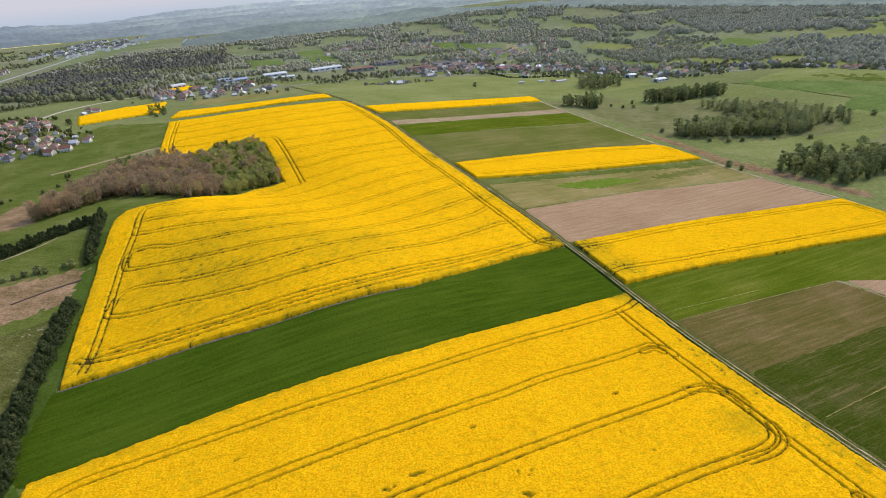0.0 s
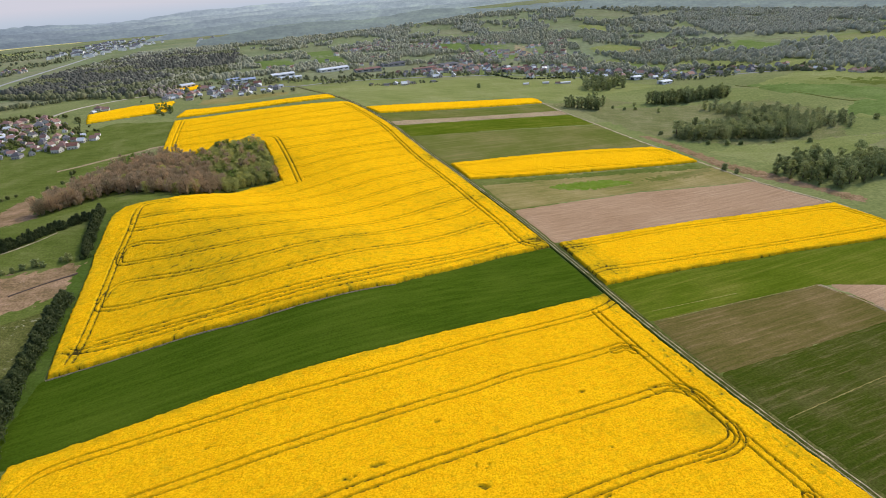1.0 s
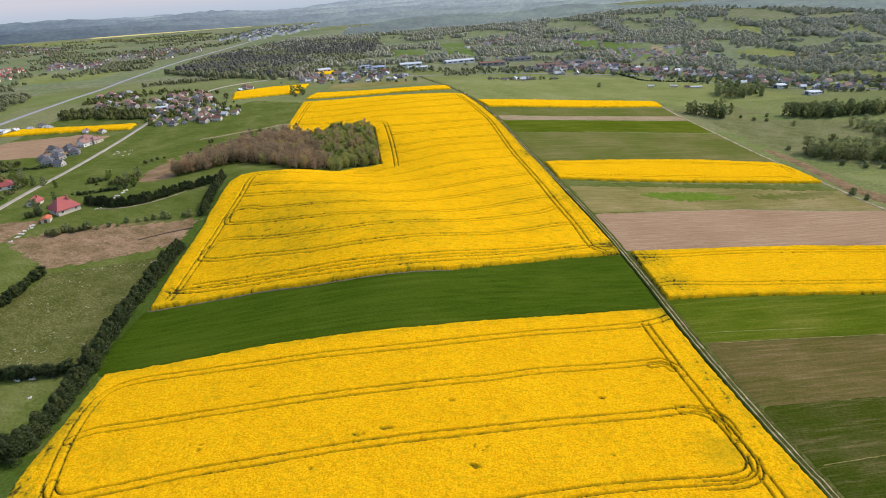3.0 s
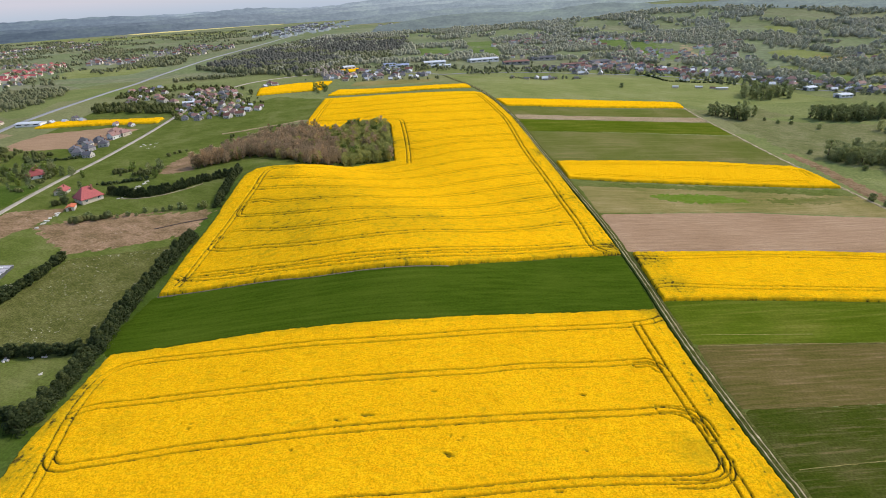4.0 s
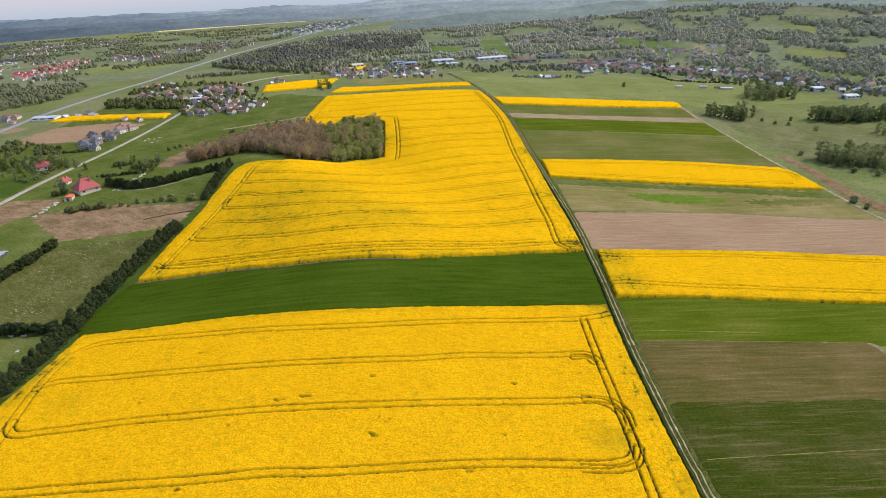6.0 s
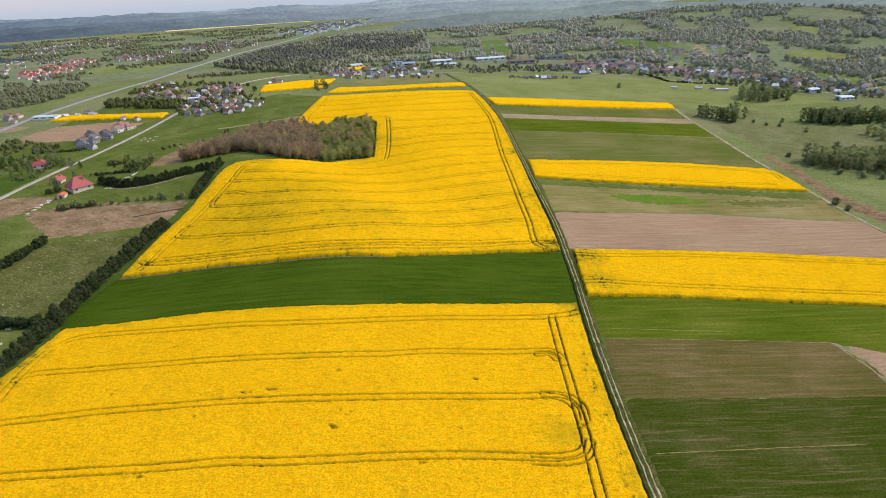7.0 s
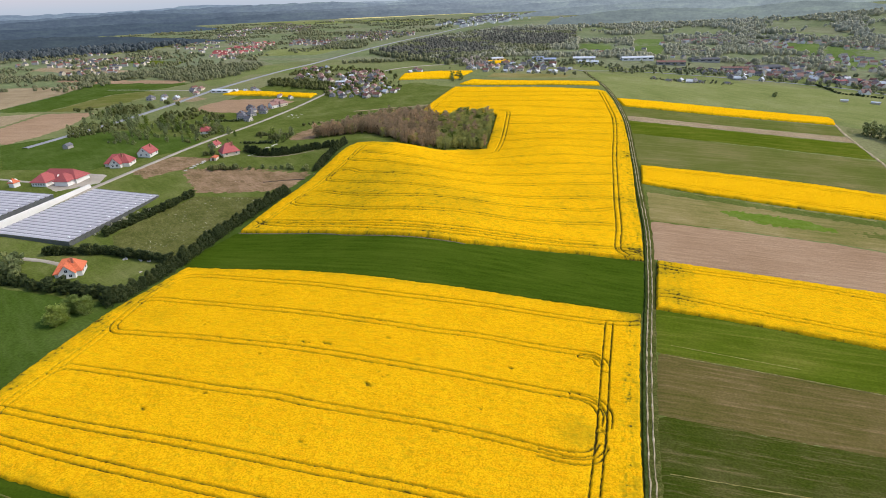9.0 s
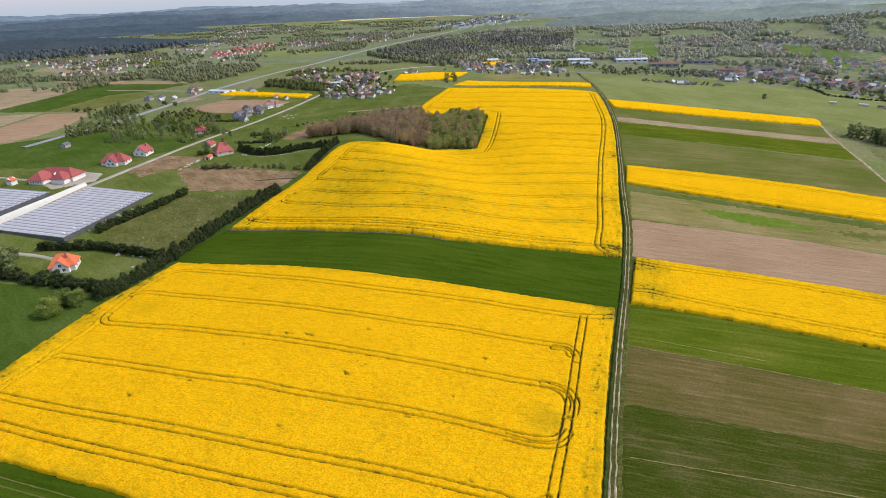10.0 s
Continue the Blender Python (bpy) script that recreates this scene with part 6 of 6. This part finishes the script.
def share(spots, n, i):
    return [p for k, p in enumerate(spots) if k % n == i]


def clustered(poly, step, size, cover, shift):
    return [p for p in scatter(poly, step, rnd) if vnoise(p[0], p[1], size, shift) < cover]


hillside = clustered([(-60, 650), (240, 560), (270, 640), (0, 780)], 12, 45, 0.55, 11) + clustered([(-200, 520), (60, 500), (220, 440), (330, 400), (330, 480), (60, 620), (-160, 640)], 13, 40, 0.30, 12) + clustered([(-20, 430), (110, 420), (190, 380), (180, 420), (80, 480), (-20, 480)], 9, 30, 0.6, 13)
plainland = clustered([(-900, 300), (-600, 270), (-540, 420), (-700, 700), (-960, 650)], 15, 45, 0.33, 15) + clustered([(-842, 698), (-784, 774), (-811, 932), (-1033, 1388), (-1200, 1390), (-1042, 912)], 18, 70, 0.45, 3) + clustered([(-617, 632), (-519, 629), (-600, 760), (-680, 735)], 11, 30, 0.55, 14) \
    + clustered([(-562, 700), (-482, 689), (-462, 760), (-520, 910), (-635, 915), (-629, 828)], 13, 45, 0.52, 4)
estate = clustered([(-595, 433), (-588, 474), (-601, 534), (-603, 579), (-700, 700), (-720, 670), (-673, 552), (-656, 499)], 9.5, 35, 0.62, 8)
horizon_town = clustered([(-517, 983), (-447, 1091), (-415, 1359), (-480, 1600), (-600, 1560), (-600, 1179)], 22, 80, 0.55, 5) + clustered([(-300, 1150), (100, 1100), (160, 1280), (-340, 1340)], 24, 90, 0.5, 6)
distant_houses("hillside_houses", share(hillside, 3, 0), M_RUST, M_WHITEWALL, 1, "small white houses with red roofs on a wooded hillside")
distant_houses("hillside_houses", share(hillside, 3, 1), M_SLATE, M_CREAM, 2, "small white houses with grey roofs on a wooded hillside")
distant_houses("hillside_houses", share(hillside, 3, 2), M_BROWN, M_CREAM, 3, "small cream houses with brown roofs on a wooded hillside")
distant_houses("estate_houses", estate, M_RED, M_CREAM, 4, "dense estate of red roofed houses on the plain")
distant_houses("plain_houses", share(plainland, 2, 0), M_SLATE, M_CREAM, 5, "scattered grey roofed houses on the plain")
distant_houses("plain_houses", share(plainland, 2, 1), M_BROWN, M_GREYWALL, 6, "scattered brown roofed houses on the plain")
distant_houses("horizon_houses", horizon_town, M_SLATE, M_WHITEWALL, 7, "pale houses of a far town", 0.5, 0.9)

# low sheds on the pasture and a hedged house by the village road
def field_shed(w, l, roof, label):
    top = new("field_shed")
    walls(top, w, l, 1.6, 0.5, M_CREAM)
    gable_roof(top, w, l, 1.6, 0.5, roof, 0.15)
    bm = bmesh.new()
    box(bm, -0.5, -l / 2 - 0.05, 0, 0.5, -l / 2 + 0.02, 1.4)
    part("door", bm, M_DOOR, top)
    return tagged(top, label, "shed", "pasture sheds")


for x, y, w, l, turn, roof in ((104.7, 339.1, 2.2, 4.5, 80, M_SHEET), (124, 341.4, 2.2, 5.5, 70, M_SHEET), (133.9, 338.7, 2, 4, 60, M_BROWN), (140.6, 337.5, 2.6, 9, 84, M_SHEET)):
    put(field_shed(w, l, roof, "low pale shed with a light roof on a pasture"), x, y, turn)
put(house(9, 11, 3.4, 3.6, M_WHITEWALL, M_RUST, "white house with red roof inside a clipped hedge", cross=True), 124.3, 380, -70, 0.15, 0.6)
for x, y, turn in ((-26.5, 358, 10), (-14.2, 350.6, 70), (9.6, 360.8, 20), (29, 368.1, 75)):
    put(field_shed(3.0, 4.4, M_SLATE, "small dark garden hut below the village"), x, y, turn)
woods("clipped_hedge", [(x + rnd.uniform(-0.4, 0.4), y + rnd.uniform(-0.4, 0.4)) for x, y in along([(94, 405), (100, 391.5), (106.3, 370.5), (125.8, 367), (161, 367)], 1.3, rnd)], M_CONIFER, 1.6, 2.2, 41, "clipped dark hedge round a garden")
woods("garden_shrubs", [(x, y) for x, y in scatter([(-32, 352), (-10, 346), (36, 364), (34, 376), (-8, 370)], 4.5, rnd)], M_OLIVE, 1.2, 2.6, 42, "shrubs round small garden huts")

# garden edges beside the country road: clipped hedge, pale stone rows, a tool shed
woods("clipped_hedge", [(x + rnd.uniform(-0.3, 0.3), y + rnd.uniform(-0.3, 0.3)) for x, y in along([(-292, 130), (-280, 133), (-271, 136), (-262, 143)], 1.1, rnd) + along([(-220, 88), (-214, 90), (-206, 93), (-200, 94)], 1.1, rnd)], M_CONIFER, 1.5, 2.1, 43, "clipped dark hedge along a garden")
woods("garden_shrubs", along([(-203, 47), (-198, 50), (-192, 53.5)], 1.4, rnd, 1.0) + along([(-224, 64), (-220, 68)], 1.5, rnd, 1.0), M_SCRUB, 2.2, 3.4, 44, "green shrubs at a garden corner")
woods("field_scrub", wood_spots([(-224, 104), (-228, 115), (-220, 119), (-208, 115), (-198, 102), (-202, 95)], 2.4, 45, 0.55, 9, 6) + [(-213, 135), (-212, 139), (-210, 141), (-207, 143), (-192, 154), (-191, 163), (-193, 170), (-196, 148)], M_SCRUB, 1.6, 3.4, 45, "low olive scrub on the meadow")
put(field_shed(3.0, 4.6, M_ORANGE, "small shed with an orange tiled roof in a garden"), -213.1, 60.5, 25)
# pale stone heaps at the garden and field corners
M_STONE = plain("pale_field_stone", (0.5, 0.47, 0.42), 0.9, vary=0.3, size=0.5)


def stone_heap(seed, label):
    rs = random.Random(seed)
    top = new("stone_heap")
    for k in range(7):
        bm = bmesh.new()
        off = Vector((rs.gauss(0, 0.6), rs.gauss(0, 0.5), rs.uniform(0.0, 0.3)))
        for w in bmesh.ops.create_icosphere(bm, subdivisions=1, radius=rs.uniform(0.3, 0.6))["verts"]:
            w.co = Vector((w.co.x * 1.3, w.co.y, w.co.z * 0.8)) * rs.uniform(0.8, 1.2) + off
        part("stone", bm, M_STONE, top)
    return tagged(top, label, "stones", "field stones")


for k, (x, y) in enumerate(((-159.5, -29.6), (-155.8, -29.4), (-141.5, -23.2), (-164.8, -31.6), (-150.5, -36.6), (-244, 159), (-245, 164), (-242, 161), (-237, 155), (-240, 163), (-235, 158), (-238, 166))):
    put(stone_heap(k, "small heap of pale stones in the grass"), x, y, k * 50, 0.05, 0.7)
for k, (x, y) in enumerate(along([(-214.5, 42.6), (-215.2, 50), (-215.7, 58.5)], 2.6, rnd, 0.5) + along([(-199.4, 71.4), (-198.6, 82), (-198.3, 92.4)], 3.4, rnd, 0.4)):
    put(stone_heap(20 + k, "low row of pale stones along a garden edge"), x, y, k * 37, 0.05, 0.8)
